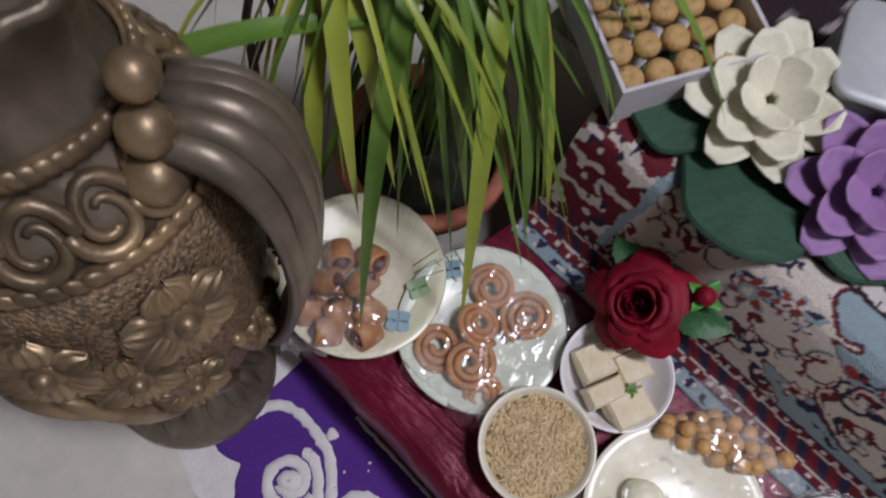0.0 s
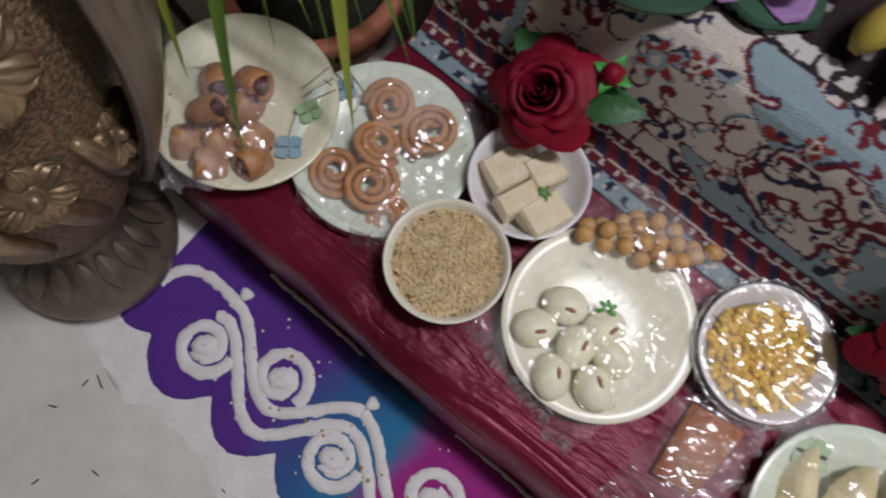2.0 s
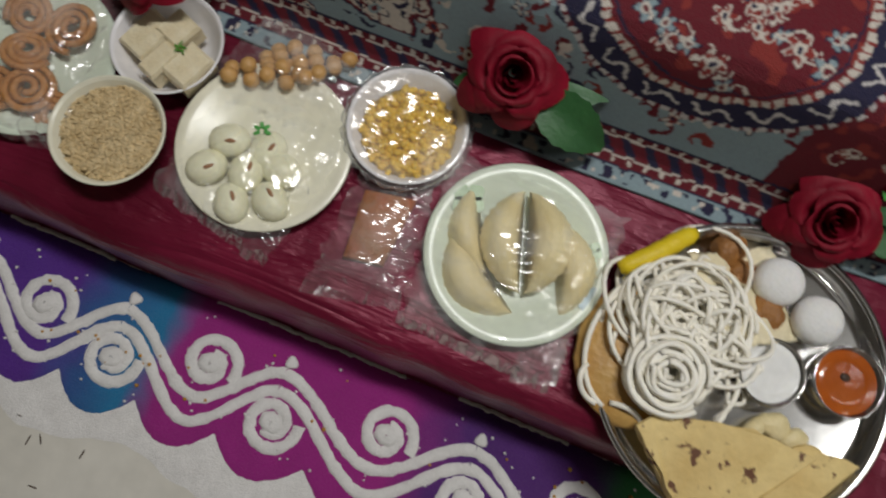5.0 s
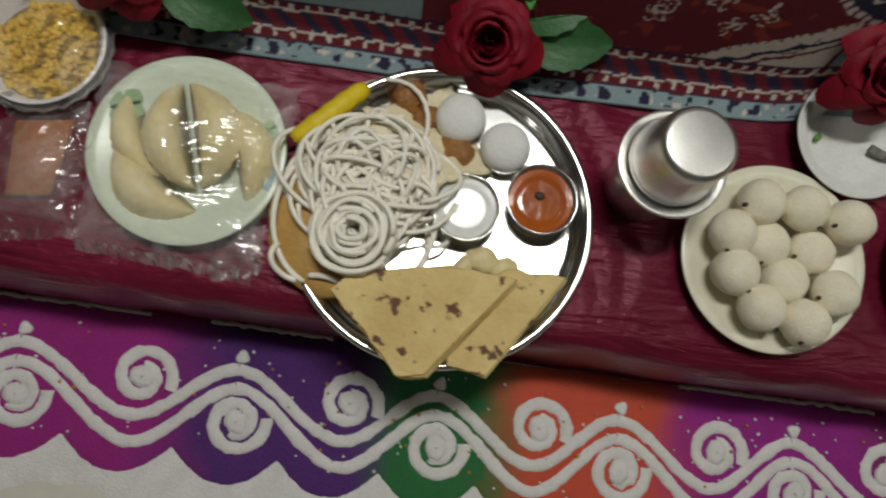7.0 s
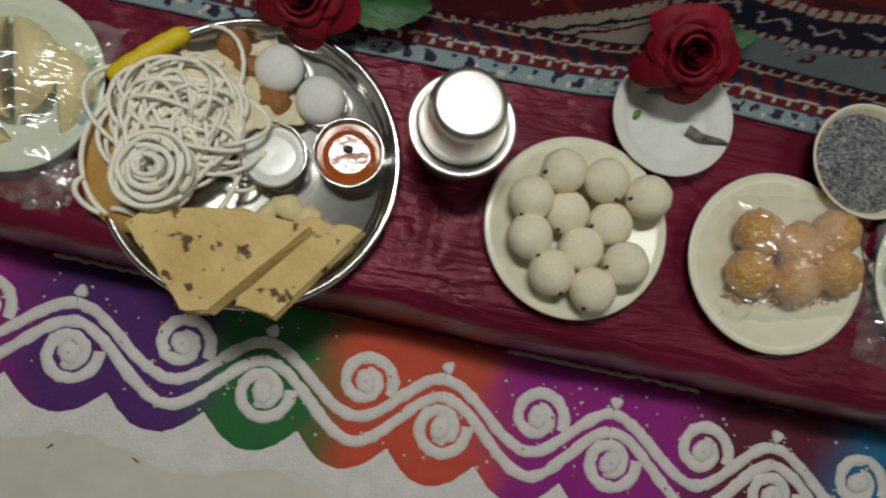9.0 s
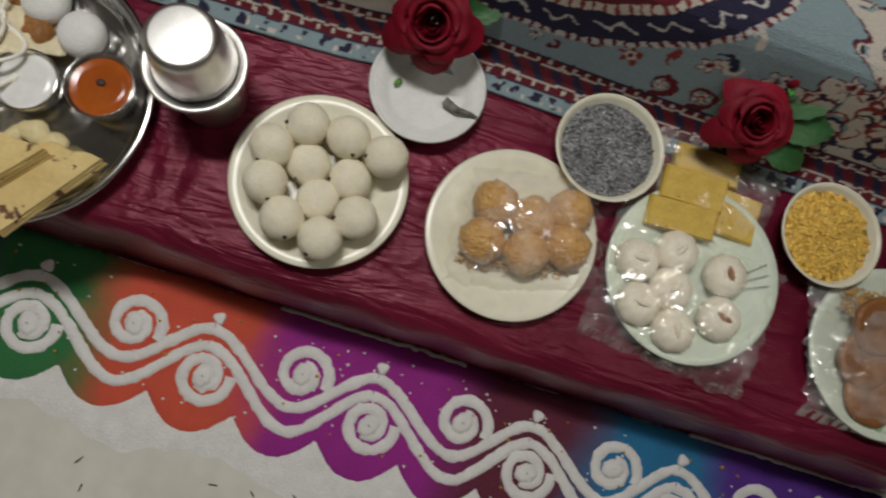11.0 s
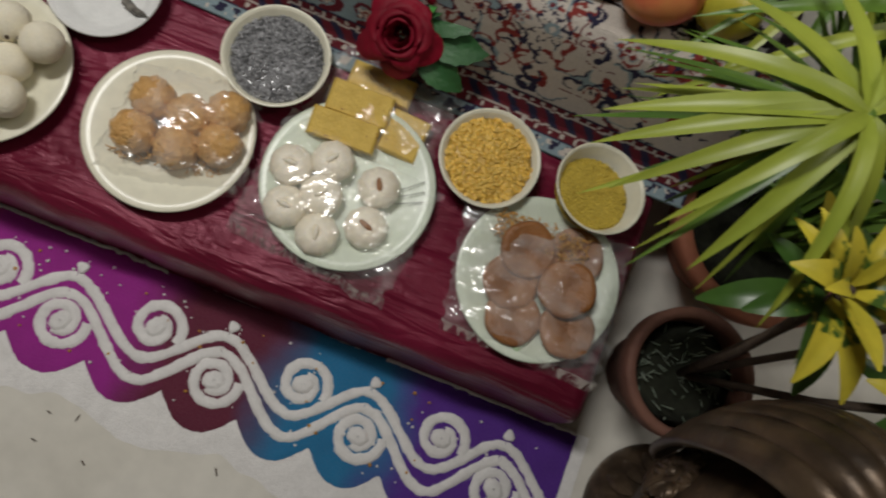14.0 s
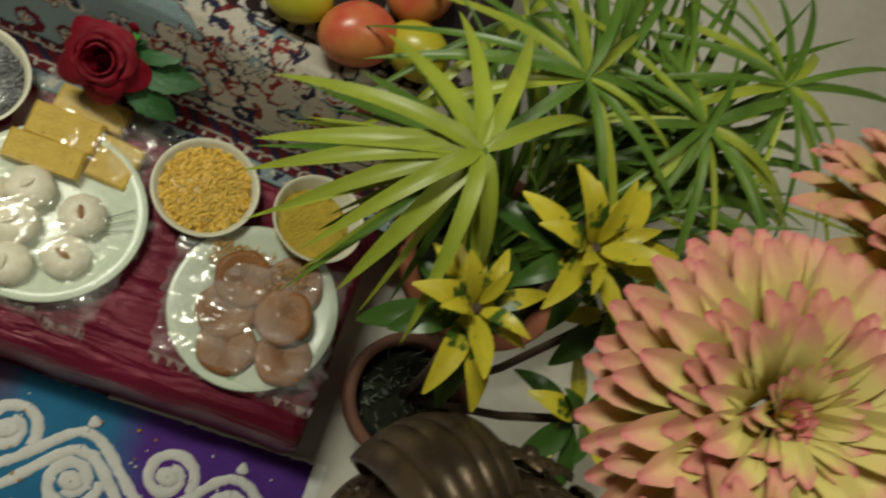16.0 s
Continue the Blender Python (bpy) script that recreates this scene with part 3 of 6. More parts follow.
def ribbon(path, width, z0=0.0028, h=0.0022):
    """A heaped line of powder with ragged rims."""
    pts = [Vector((p[0], p[1], 0)) for p in path]
    v, f, n = [], [], len(pts)
    for i, p in enumerate(pts):
        d = (pts[min(i + 1, n - 1)] - pts[max(i - 1, 0)]).normalized()
        s = Vector((-d.y, d.x, 0))
        wd = width * (1 + 0.14 * noise.noise(p * 60) + 0.16 * noise.noise(p * 190))
        for k, (o, z) in enumerate(((-0.5, 0), (-0.38, 1), (0, 1.15), (0.38, 1), (0.5, 0))):
            q = p + s * (o * wd)
            e = ragged(q.x, q.y) if k in (0, 4) else ragged(q.x, q.y, 0.001)
            v.append((q.x + e[0], q.y + e[1], z0 + h * z))
    for i in range(n - 1):
        for k in range(4):
            f.append((i * 5 + k, (i + 1) * 5 + k, (i + 1) * 5 + k + 1, i * 5 + k + 1))
    return v, f


def wave(s, crest, trough):
    u = s - math.floor(s)
    a = (u / 0.55) if u < 0.55 else 1 - (u - 0.55) / 0.45
    a = a * a * (3 - 2 * a)
    return crest + (trough - crest) * a


def spiral(cx, cy, r0, r1, a0, turns, n=52):
    return [(cx + (r0 + (r1 - r0) * t) * math.cos(a0 + turns * 2 * math.pi * t), cy + (r0 + (r1 - r0) * t) * math.sin(a0 + turns * 2 * math.pi * t)) for t in [i / n for i in range(n + 1)]]


def rangoli():
    top = thing("powder_rangoli", pose(0, 0, 0), "multicoloured powder rangoli border with white scrolls on the floor", "rangoli")
    x0, x1 = -0.085, 2.15

    def base(a, b):
        x = x0 - 0.03 + (x1 - x0 + 0.05) * a
        lo = -0.172 + 0.012 * math.sin(x * 27) + 0.008 * noise.noise(Vector((x * 30, 0, 0)))
        hi = 0.051 + 0.004 * noise.noise(Vector((x * 9, 4, 0)))
        y = lo + (hi - lo) * b
        if x < 0.0:
            y = max(y, -0.15 - (x + 0.1) * 0.3)
        return x, y, 0.0014 + (0.0004 * noise.noise(Vector((x * 60, y * 60, 0))) if 0 < b < 1 else -0.0012)

    part("white_powder", sheet(base, 420, 24), M["white_powder"], top, "loose white powder ground")

    def colour(a, b):
        x = x0 + (x1 - x0) * a
        s = (x - KNOBS[0]) / 0.2266
        for i in range(len(KNOBS) - 1):
            if KNOBS[i] <= x <= KNOBS[i + 1]:
                s = i + (x - KNOBS[i]) / (KNOBS[i + 1] - KNOBS[i])
        lo = -0.140 + 0.036 * (1 - abs(math.cos(2 * math.pi * (s - 0.01)))) ** 1.15
        hi = 0.049 + 0.004 * noise.noise(Vector((x * 12, 0, 5)))
        if x < -0.03:
            lo += (-0.03 - x) * 0.6
        y = lo + (hi - lo) * b
        e = ragged(x, y, 0.0016)
        return x + e[0] * 0.5, y + e[1], 0.0022 + (0.0006 if 0.02 < b < 0.98 else -0.0006)

    part("coloured_powder", sheet(colour, 700, 30), M["powder"], top, "bands of purple, teal, magenta, green and orange powder")
    part("wave_line", ribbon([(0.014 - 0.090 * math.sin(1.5 * t), -0.004 - 0.042 * t ** 2.6 + 0.006 * math.sin(3.1 * t)) for t in [j / 30 for j in range(31)]], 0.0145), M["white_powder"], top)
    for i in range(-1, len(KNOBS)):
        lo_s = max(i, -0.04)
        hi_s = min(i + 1, 9.45)
        if hi_s <= lo_s:
            continue
        ss = [lo_s + (hi_s - lo_s) * j / 40 for j in range(41)]
        part("wave_line", ribbon([(knob_x(s), wave(s, -0.004, -0.073)) for s in ss], 0.0145), M["white_powder"], top)
        part("wave_line", ribbon([(knob_x(s), wave(s - 0.015, -0.027, -0.104)) for s in ss], 0.0145), M["white_powder"], top)
        if i < 0:
            continue
        x = knob_x(i)
        part("dot", move(lathe([(0.0085, 0), (0.008, 0.004), (0.005, 0.0052), (0, 0.0055)], 12, wobble=lambda a, z: 0.0012 * math.sin(3 * a + i)), pose(x + 0.002, 0.0115, 0.002)), M["white_powder"], top)
        part("lower_scroll", ribbon(spiral(knob_x(i + 0.03), -0.066, 0.036, 0.012, 0.25, -1.35), 0.0150), M["white_powder"], top)
        part("scroll_eye", move(lathe([(0.015, 0), (0.0142, 0.003), (0.007, 0.0042), (0, 0.0044)], 18, wobble=lambda a, z: 0.0018 * math.sin(2 * a + i) + 0.0008 * math.sin(7 * a + i)), pose(knob_x(i + 0.03), -0.066, 0.0022)), M["white_powder"], top)
        if i < 9:
            part("upper_scroll", ribbon(spiral(knob_x(i + (0.57 if i else 0.50)), -0.027 if i else -0.036, 0.037, 0.011, -0.35, 1.3), 0.0150), M["white_powder"], top)
            part("scroll_eye", move(lathe([(0.015, 0), (0.0142, 0.003), (0.007, 0.0042), (0, 0.0044)], 18, wobble=lambda a, z: 0.0018 * math.sin(2 * a + i) + 0.0008 * math.sin(7 * a + i)), pose(knob_x(i + (0.57 if i else 0.50)), -0.027 if i else -0.036, 0.0022)), M["white_powder"], top)
    rnd = random.Random(5)
    specks = [move(ball(0.0014 + 0.0012 * rnd.random(), n=5, m=3), pose(rnd.uniform(0.0, 2.1), rnd.uniform(-0.11, 0.03), 0.0045)) for _ in range(260)]
    tagged(part("powder_specks", join(*specks), M["white_powder"], top, "scattered white and orange powder specks"), kind="stuff")
    specks = [move(ball(0.0016 + 0.0018 * rnd.random(), n=5, m=3), pose(rnd.uniform(0.1, 2.0), rnd.uniform(-0.10, 0.02), 0.0045)) for _ in range(70)]
    tagged(part("petal_specks", join(*specks), M["specks"], top, "small orange specks"), kind="stuff")
    crust = []
    for j in range(60):
        x = -0.09 + 2.2 * j / 59
        if noise.noise(Vector((x * 3.3, 2, 2))) > 0.02:
            crust.append(ribbon([(x + 0.002 * q, 0.0495 + 0.003 * noise.noise(Vector((x * 20 + q * 0.1, 3, 1)))) for q in range(0, 22, 2)], 0.006, 0.002, 0.002))
    tagged(part("powder_ridge", join(*crust), M["white_powder"], top, "white powder ridge along the cloth hem"), kind="stuff")


M["specks"] = mat("orange_specks", (0.55, 0.28, 0.04), (0.4, 0.2, 0.03), scale=40, rough=0.9)
rangoli()

# ---- plates and bowls ----
PLATE = [(0.0, 0.004), (0.03, 0.004), (0.048, 0.005), (0.060, 0.008), (0.075, 0.0125), (0.088, 0.0165), (0.098, 0.0195), (0.1, 0.0210), (0.0985, 0.0222), (0.088, 0.0195), (0.076, 0.0158),
         (0.062, 0.0115), (0.050, 0.0088), (0.035, 0.0078), (0.0, 0.0075)]
FOOT = [(0.0, 0.0035), (0.040, 0.0035), (0.041, 0.0), (0.046, 0.0), (0.047, 0.006), (0.0, 0.006)]


def plate(at, r, material, label, group="plates of sweets", tilt=(0, 0, 0)):
    s = r / 0.1
    ob = thing("dinner_plate", pose(at[0], at[1], at[2], *tilt), label, "plate", group)
    part("dish", lathe([(a * s, z) for a, z in PLATE], 72), material, ob)
    part("foot_ring", lathe([(a * s, z) for a, z in FOOT], 48), material, ob)
    return ob


def bowl(at, r, h, material, label, tilt=(0, 0, 0), group="bowls of grain"):
    prof = [(0.0, 0.002), (0.5, 0.002), (0.52, 0.0), (0.58, 0.0), (0.6, 0.06), (0.75, 0.3), (0.88, 0.62), (0.96, 0.93), (1.0, 0.98), (1.0, 1.0), (0.965, 1.0), (0.93, 0.93), (0.84, 0.62), (0.7, 0.32), (0.54, 0.1), (0.0, 0.08)]
    ob = thing("bowl", pose(at[0], at[1], at[2], *tilt), label, "bowl", group)
    part("shell", lathe([(a * r, z * h) for a, z in prof[:9]] + [(a * r, z * h) for a, z in prof[10:]], 64), material, ob)
    part("lip", lathe([(0.965 * r, 0.985 * h), (1.004 * r, 0.985 * h), (1.012 * r, 1.0 * h), (1.0 * r, 1.015 * h), (0.972 * r, 1.012 * h), (0.962 * r, 1.0 * h)], 64, ring=True), material, ob)
    return ob


p1 = plate((-0.069, 0.165, TOP + 0.010), 0.097, M["melamine_bamboo"], "bamboo-striped cream plate tilted on the rim of its neighbour", tilt=(-3, 5, 20))
p2 = plate((0.07, 0.221, TOP), 0.095, M["melamine_green"], "pale green printed melamine plate on satin", tilt=(0, 0, 35))
p3 = plate((0.349, 0.222, TOP), 0.0965, M["melamine"], "plain cream plate beside a packet of snack balls")
p4 = plate((0.646, 0.215, TOP), 0.1, M["melamine_green"], "pale green printed plate wrapped in clear film", tilt=(0, 0, 10))
p5 = plate((1.267, 0.193, TOP), 0.1015, M["melamine"], "cream plate piled with pale round sweets")
p6 = plate((1.496, 0.203, TOP), 0.1018, M["melamine"], "cream plate with a bag of orange fried sweets")
p7 = plate((1.718, 0.225, TOP), 0.108, M["melamine_green"], "pale green plate with bagged dumplings", tilt=(0, 0, 60))
p8 = plate((1.979, 0.206, TOP), 0.1045, M["melamine_green"], "pale green plate with bagged brown biscuits", tilt=(0, 0, 120))
b1 = bowl((0.2085, 0.286, TOP), 0.0609, 0.038, M["white_china"], "white china bowl with milk fudge blocks")
b2 = bowl((0.1985, 0.17, TOP + 0.003), 0.0604, 0.041, M["melamine"], "cream bowl full of husked grain")
b3 = bowl((0.4865, 0.298, TOP), 0.0656, 0.036, M["white_china"], "white bowl of yellow snack mix under film")
b4 = bowl((1.577, 0.336, TOP), 0.0657, 0.038, M["melamine"], "cream bowl full of black sesame seed")
b5 = bowl((1.867, 0.321, TOP), 0.0638, 0.038, M["melamine"], "cream bowl full of split yellow lentils")
b6 = bowl((2.006, 0.333, TOP + 0.004), 0.0597, 0.042, M["melamine"], "cream bowl of yellow millet leaning on a plate", tilt=(-7, 5, 0))
saucer = thing("foam_saucer", pose(1.351, 0.339, TOP), "small white foam saucer with a used wick stain", "saucer")
part("dish", lathe([(0, 0.003), (0.043, 0.003), (0.050, 0.006), (0.064, 0.024), (0.066, 0.027), (0.064, 0.028), (0.048, 0.010), (0.041, 0.0065), (0, 0.0065)], 56), M["foam"], saucer)
part("rim", lathe([(0.0645, 0.0255), (0.068, 0.026), (0.0695, 0.0275), (0.068, 0.029), (0.0645, 0.0285)], 56, ring=True), M["foam"], saucer, "rolled foam rim")

thali = thing("steel_platter", pose(0.911, 0.187, TOP), "round stainless steel platter with a raised rim", "platter")
part("tray", lathe([(0, 0), (0.138, 0), (0.148, 0.004), (0.153, 0.022), (0.150, 0.022), (0.145, 0.006), (0.137, 0.0025), (0, 0.0025)], 96), M["steel"], thali)
part("rim", lathe([(0.150, 0.0205), (0.153, 0.0195), (0.158, 0.021), (0.159, 0.0235), (0.156, 0.0255), (0.151, 0.0245)], 96, ring=True), M["steel"], thali, "rolled steel rim")

# ---- food ----
M["laddu"] = mat("pale_semolina", (0.90, 0.84, 0.68), (0.80, 0.73, 0.56), scale=60, rough=0.8, bump=0.45, bscale=420, sss=0.05)
M["raisin"] = mat("dark_raisin", (0.05, 0.025, 0.012), scale=60, rough=0.6)
M["boondi"] = mat("orange_fried_flour", (0.78, 0.47, 0.17), (0.58, 0.30, 0.09), scale=120, rough=0.4, bump=1.0, bscale=300, coat=0.3)
M["dumpling"] = mat("steamed_rice_dough", (0.86, 0.80, 0.67), (0.78, 0.71, 0.57), scale=30, rough=0.5, sss=0.1, bump=0.15, bscale=90)
M["rice_dough"] = mat("white_rice_dough", (0.84, 0.82, 0.62), (0.75, 0.72, 0.50), scale=30, rough=0.45, sss=0.1, bump=0.15, bscale=90)
M["pistachio"] = mat("nut_filling", (0.42, 0.22, 0.11), (0.30, 0.15, 0.08), scale=150, rough=0.7, bump=0.6, bscale=300)
M["brushed_steel"] = mat("brushed_steel", (0.78, 0.76, 0.74), (0.66, 0.65, 0.63), scale=60, rough=0.36, metal=1.0, bump=0.01, bscale=160)
M["fudge"] = mat("milk_fudge", (0.82, 0.74, 0.54), (0.68, 0.57, 0.36), scale=50, rough=0.6, bump=0.4, bscale=220, sss=0.05)
M["yellow_fudge"] = mat("saffron_fudge", (0.72, 0.50, 0.10), (0.56, 0.37, 0.06), scale=60, rough=0.6, bump=0.5, bscale=260, spots=(0.28, 0.10, 0.03), spot_scale=110, spot_at=0.645)
M["herb"] = mat("green_herb", (0.12, 0.30, 0.03), (0.06, 0.18, 0.02), scale=60, rough=0.5)
M["biscuit"] = mat("brown_biscuit", (0.36, 0.15, 0.045), (0.20, 0.075, 0.022), scale=40, rough=0.4, bump=0.5, bscale=260)
M["crumbs"] = mat("fried_orange_shreds", (0.74, 0.42, 0.10), (0.58, 0.29, 0.06), scale=60, rough=0.5, rnd=0.25)
M["bun"] = mat("baked_pastry", (0.55, 0.30, 0.10), (0.28, 0.10, 0.05), scale=30, rough=0.45, bump=0.4, bscale=150)
M["jam"] = mat("dark_red_filling", (0.12, 0.02, 0.022), (0.06, 0.012, 0.012), scale=60, rough=0.45, bump=0.7, bscale=180)
M["chakli"] = mat("fried_spiral", (0.54, 0.25, 0.07), (0.38, 0.15, 0.035), scale=60, rough=0.5, bump=0.7, bscale=300)
M["chickpea"] = mat("roasted_snack_ball", (0.60, 0.36, 0.13), (0.47, 0.25, 0.08), scale=40, rough=0.5, bump=0.4, bscale=200, rnd=0.12)
M["karanji"] = mat("fried_pastry_shell", (0.80, 0.70, 0.42), (0.68, 0.56, 0.28), scale=35, rough=0.5, bump=0.3, bscale=160)
M["oats"] = mat("husked_grain", (0.66, 0.52, 0.30), (0.48, 0.34, 0.16), scale=90, rough=0.6, rnd=0.35)
M["sesame"] = mat("black_sesame", (0.36, 0.36, 0.37), (0.12, 0.12, 0.125), scale=90, rough=0.22, rnd=0.7)
M["lentil"] = mat("split_yellow_lentil", (0.80, 0.53, 0.11), (0.58, 0.34, 0.05), scale=90, rough=0.4, rnd=0.45)
M["millet"] = mat("yellow_millet", (0.56, 0.42, 0.06), (0.44, 0.32, 0.04), scale=60, rough=0.6, rnd=0.3)
M["corn"] = mat("yellow_puffed_corn", (0.78, 0.52, 0.05), (0.62, 0.36, 0.03), scale=60, rough=0.5, rnd=0.3)
M["corn_white"] = mat("pale_puffed_corn", (0.74, 0.66, 0.42), scale=60, rough=0.6, rnd=0.2)
M["sev"] = mat("white_fried_noodle", (0.95, 0.92, 0.83), (0.92, 0.87, 0.74), scale=50, rough=0.5, bump=0.15, bscale=220, sss=0.05)
M["papad"] = mat("crisp_wafer", (0.82, 0.74, 0.53), (0.74, 0.65, 0.42), scale=40, rough=0.5, bump=0.6, bscale=160)
M["puri"] = mat("fried_bread", (0.60, 0.38, 0.12), (0.48, 0.26, 0.07), scale=30, rough=0.45, bump=0.4, bscale=120)
M["roti"] = mat("flat_bread", (0.80, 0.63, 0.28), (0.60, 0.42, 0.15), scale=17, rough=0.65, bump=0.35, bscale=140, spots=(0.13, 0.05, 0.02), spot_scale=52, spot_at=0.605)
M["fryum"] = mat("bright_yellow_puff_stick", (0.80, 0.62, 0.015), (0.70, 0.50, 0.01), scale=40, rough=0.5, bump=0.3, bscale=200)
M["rice_cake"] = mat("steamed_white_cake", (0.84, 0.83, 0.81), (0.77, 0.76, 0.74), scale=50, rough=0.7, bump=0.3, bscale=420, sss=0.1)
M["milk"] = mat("white_curd", (0.84, 0.83, 0.80), (0.8, 0.79, 0.76), scale=12, rough=0.2, sss=0.1)
M["chutney"] = mat("orange_red_curry", (0.42, 0.10, 0.014), (0.33, 0.07, 0.01), scale=20, rough=0.12, bump=0.15, bscale=60)
M["fritter"] = mat("brown_fritter", (0.42, 0.19, 0.05), (0.22, 0.09, 0.025), scale=60, rough=0.5, bump=1.0, bscale=160)
M["red_snack"] = mat("red_spiced_snack", (0.42, 0.10, 0.03), (0.32, 0.14, 0.03), scale=40, rough=0.5, bump=0.5, bscale=120)
M["print_blue"] = mat("printed_blue_ink", (0.28, 0.42, 0.48), scale=60, rough=0.3)
M["print_green"] = mat("printed_green_ink", (0.36, 0.52, 0.28), scale=60, rough=0.3)
M["print_dark"] = mat("printed_grey_ink", (0.16, 0.17, 0.15), scale=60, rough=0.3)
M["ash"] = mat("burnt_wick", (0.04, 0.035, 0.03), (0.3, 0.28, 0.24), scale=90, rough=0.9)
R = random.Random(11)


def on(z, x, y, rz=0, rx=0, ry=0):
    return pose(x, y, z, rx, ry, rz)


def film(name, corners, z_edge, z_mid, label, seed=0, crumple=0.006, power=0.55, nu=72, nv=64):
    """A crinkled sheet of clear plastic laid over the food between four corners."""
    A, B, C, D = [Vector((c[0], c[1], 0)) for c in corners]
    mid = (A + B + C + D) / 4
    A, B, C, D = [mid + (c - mid) * 1.09 for c in (A, B, C, D)]

    def fn(a, b):
        p = (A * (1 - a) + B * a) * (1 - b) + (D * (1 - a) + C * a) * b
        d = (math.sin(math.pi * a) * math.sin(math.pi * b)) ** power if 0 < a < 1 and 0 < b < 1 else 0
        ca, sa = math.cos(seed * 0.9), math.sin(seed * 0.9)
        q = Vector(((p.x * ca + p.y * sa) * 13 + seed, (p.y * ca - p.x * sa) * 44, seed * 0.7))
        k = abs(noise.noise(q)) + 0.55 * abs(noise.noise(q * 2.1)) + 0.30 * abs(noise.noise(Vector((p.x * 40, p.y * 40, seed))))
        rim = 1 if min(a, b, 1 - a, 1 - b) > 0.1 else 1.6
        z = z_edge + (z_mid - z_edge) * d + crumple * rim * (k - 0.25)
        s = (0.006 if rim == 1 else 0.011) * noise.noise(Vector((a * 11 + seed, b * 11, 5)))
        return p.x + s, p.y + 0.006 * noise.noise(Vector((a * 9, b * 9 + seed, 9))), max(z, TOP + 0.002)

    def crimp(a, b):
        p = fn(a, 0.0)
        out = (A - D).normalized() * (0.011 * b)
        return p[0] + out.x, p[1] + out.y, max(TOP + 0.002, p[2] * (1 - b) + (TOP + 0.004) * b + 0.0035 * b * math.sin(a * 95 + seed) + 0.003 * b * noise.noise(Vector((a * 16, seed, 2))))

    ob = thing(name, pose(0, 0, 0), label, "plastic bag")
    part("bag_skin", sheet(fn, nu, nv), M["film"], ob).visible_shadow = False
    part("crimped_end", sheet(crimp, 2 * nu, 5), M["film"], ob, "gathered and crimped open end").visible_shadow = False
    return ob


def grains(name, at, r, depth, size, material, count, label, category, seed, tilt=(0, 0, 0), mound=0.3, n=6):
    """A bowlful of loose grain, lying on a filled bed."""
    rnd = random.Random(seed)
    shapes = [lathe([(r * 1.0, 0), (r * 0.8, depth * mound * 0.5), (r * 0.4, depth * mound), (0, depth * mound * 1.1)], 28)]
    unit = ball(size[0], size[1], size[2], n, 4)
    for _ in range(count):
        rr = r * 0.99 * math.sqrt(rnd.random())
        a = rnd.random() * 2 * math.pi
        z = depth * mound * (1 - (rr / r) ** 1.6) + size[2] * rnd.uniform(0.1, 1.0)
        shapes.append(move(unit, pose(rr * math.cos(a), rr * math.sin(a), z, rnd.uniform(-35, 35), rnd.uniform(-35, 35), rnd.uniform(0, 360))))
    return put(name, join(*shapes), material, pose(at[0], at[1], at[2], *tilt), label, category, kind="stuff")


grains("husked_grain", (0.1985, 0.170, TOP + 0.033), 0.0535, 0.012, (0.0052, 0.0017, 0.0015), M["oats"], 1100, "heap of husked straw-coloured grain filling a bowl", "grain", 1)
grains("black_sesame", (1.577, 0.336, TOP + 0.027), 0.057, 0.010, (0.0036, 0.0019, 0.0017), M["sesame"], 1500, "glossy black sesame seed filling a bowl", "seed", 2)
grains("split_lentils", (1.867, 0.321, TOP + 0.027), 0.0555, 0.012, (0.0042, 0.0036, 0.0016), M["lentil"], 700, "split yellow lentils filling a bowl", "lentils", 3)
grains("yellow_millet", (2.004, 0.3305, TOP + 0.029), 0.049, 0.010, (0.0016, 0.0014, 0.0013), M["millet"], 2200, "fine yellow millet half filling a leaning bowl", "grain", 4, tilt=(-7, 5, 0))
grains("puffed_corn", (0.4885, 0.296, TOP + 0.020), 0.052, 0.014, (0.0052, 0.004, 0.0038), M["corn"], 300, "yellow snack mix of puffed corn in a bowl", "snack", 5)

# round semolina sweets
for i, (x, y) in enumerate([(1.238, 0.245), (1.209, 0.208), (1.285, 0.245), (1.332, 0.236), (1.252, 0.204), (1.215, 0.168), (1.301, 0.202), (1.274, 0.168), (1.245, 0.135), (1.321, 0.16), (1.291, 0.126)]):
    d = math.hypot(x - 1.266, y - 0.187)
    ob = thing("semolina_laddu", on(TOP + 0.008 + (0.013 if d > 0.052 else 0) + (0.004 if d > 0.07 else 0), x, y, 40 * i), "pale round semolina sweet with a dark raisin", "sweet", "round sweets on the plate")
    part("sweet_body", move(ball(0.0245, 0.0245, 0.0225, 26, 15, 0.05, i * 3.1, 90), pose(0, 0, 0.022)), M["laddu"], ob)
    a = math.radians(200 + 50 * (i % 3) - 40 * i)
    part("raisin", move(ball(0.0055, 0.003, 0.003, 8, 5, 0.2, i, 200), pose(0.0205 * math.cos(a), 0.0205 * math.sin(a), 0.030, 20, 30, math.degrees(a))), M["raisin"], ob, "dark raisin")

# orange fried sweets in a bag
for i, (x, y) in enumerate([(1.466, 0.229), (1.513, 0.225), (1.553, 0.248), (1.463, 0.183), (1.515, 0.185), (1.560, 0.206)]):
    put("fried_boondi_sweet", ball(0.0265, 0.0265, 0.022, 28, 16, 0.16, i * 2.3, 150), M["boondi"], on(TOP + 0.031, x, y, 30 * i), "bumpy orange fried sweet inside a clear bag", "sweet", "orange sweets in the bag")
shred = []
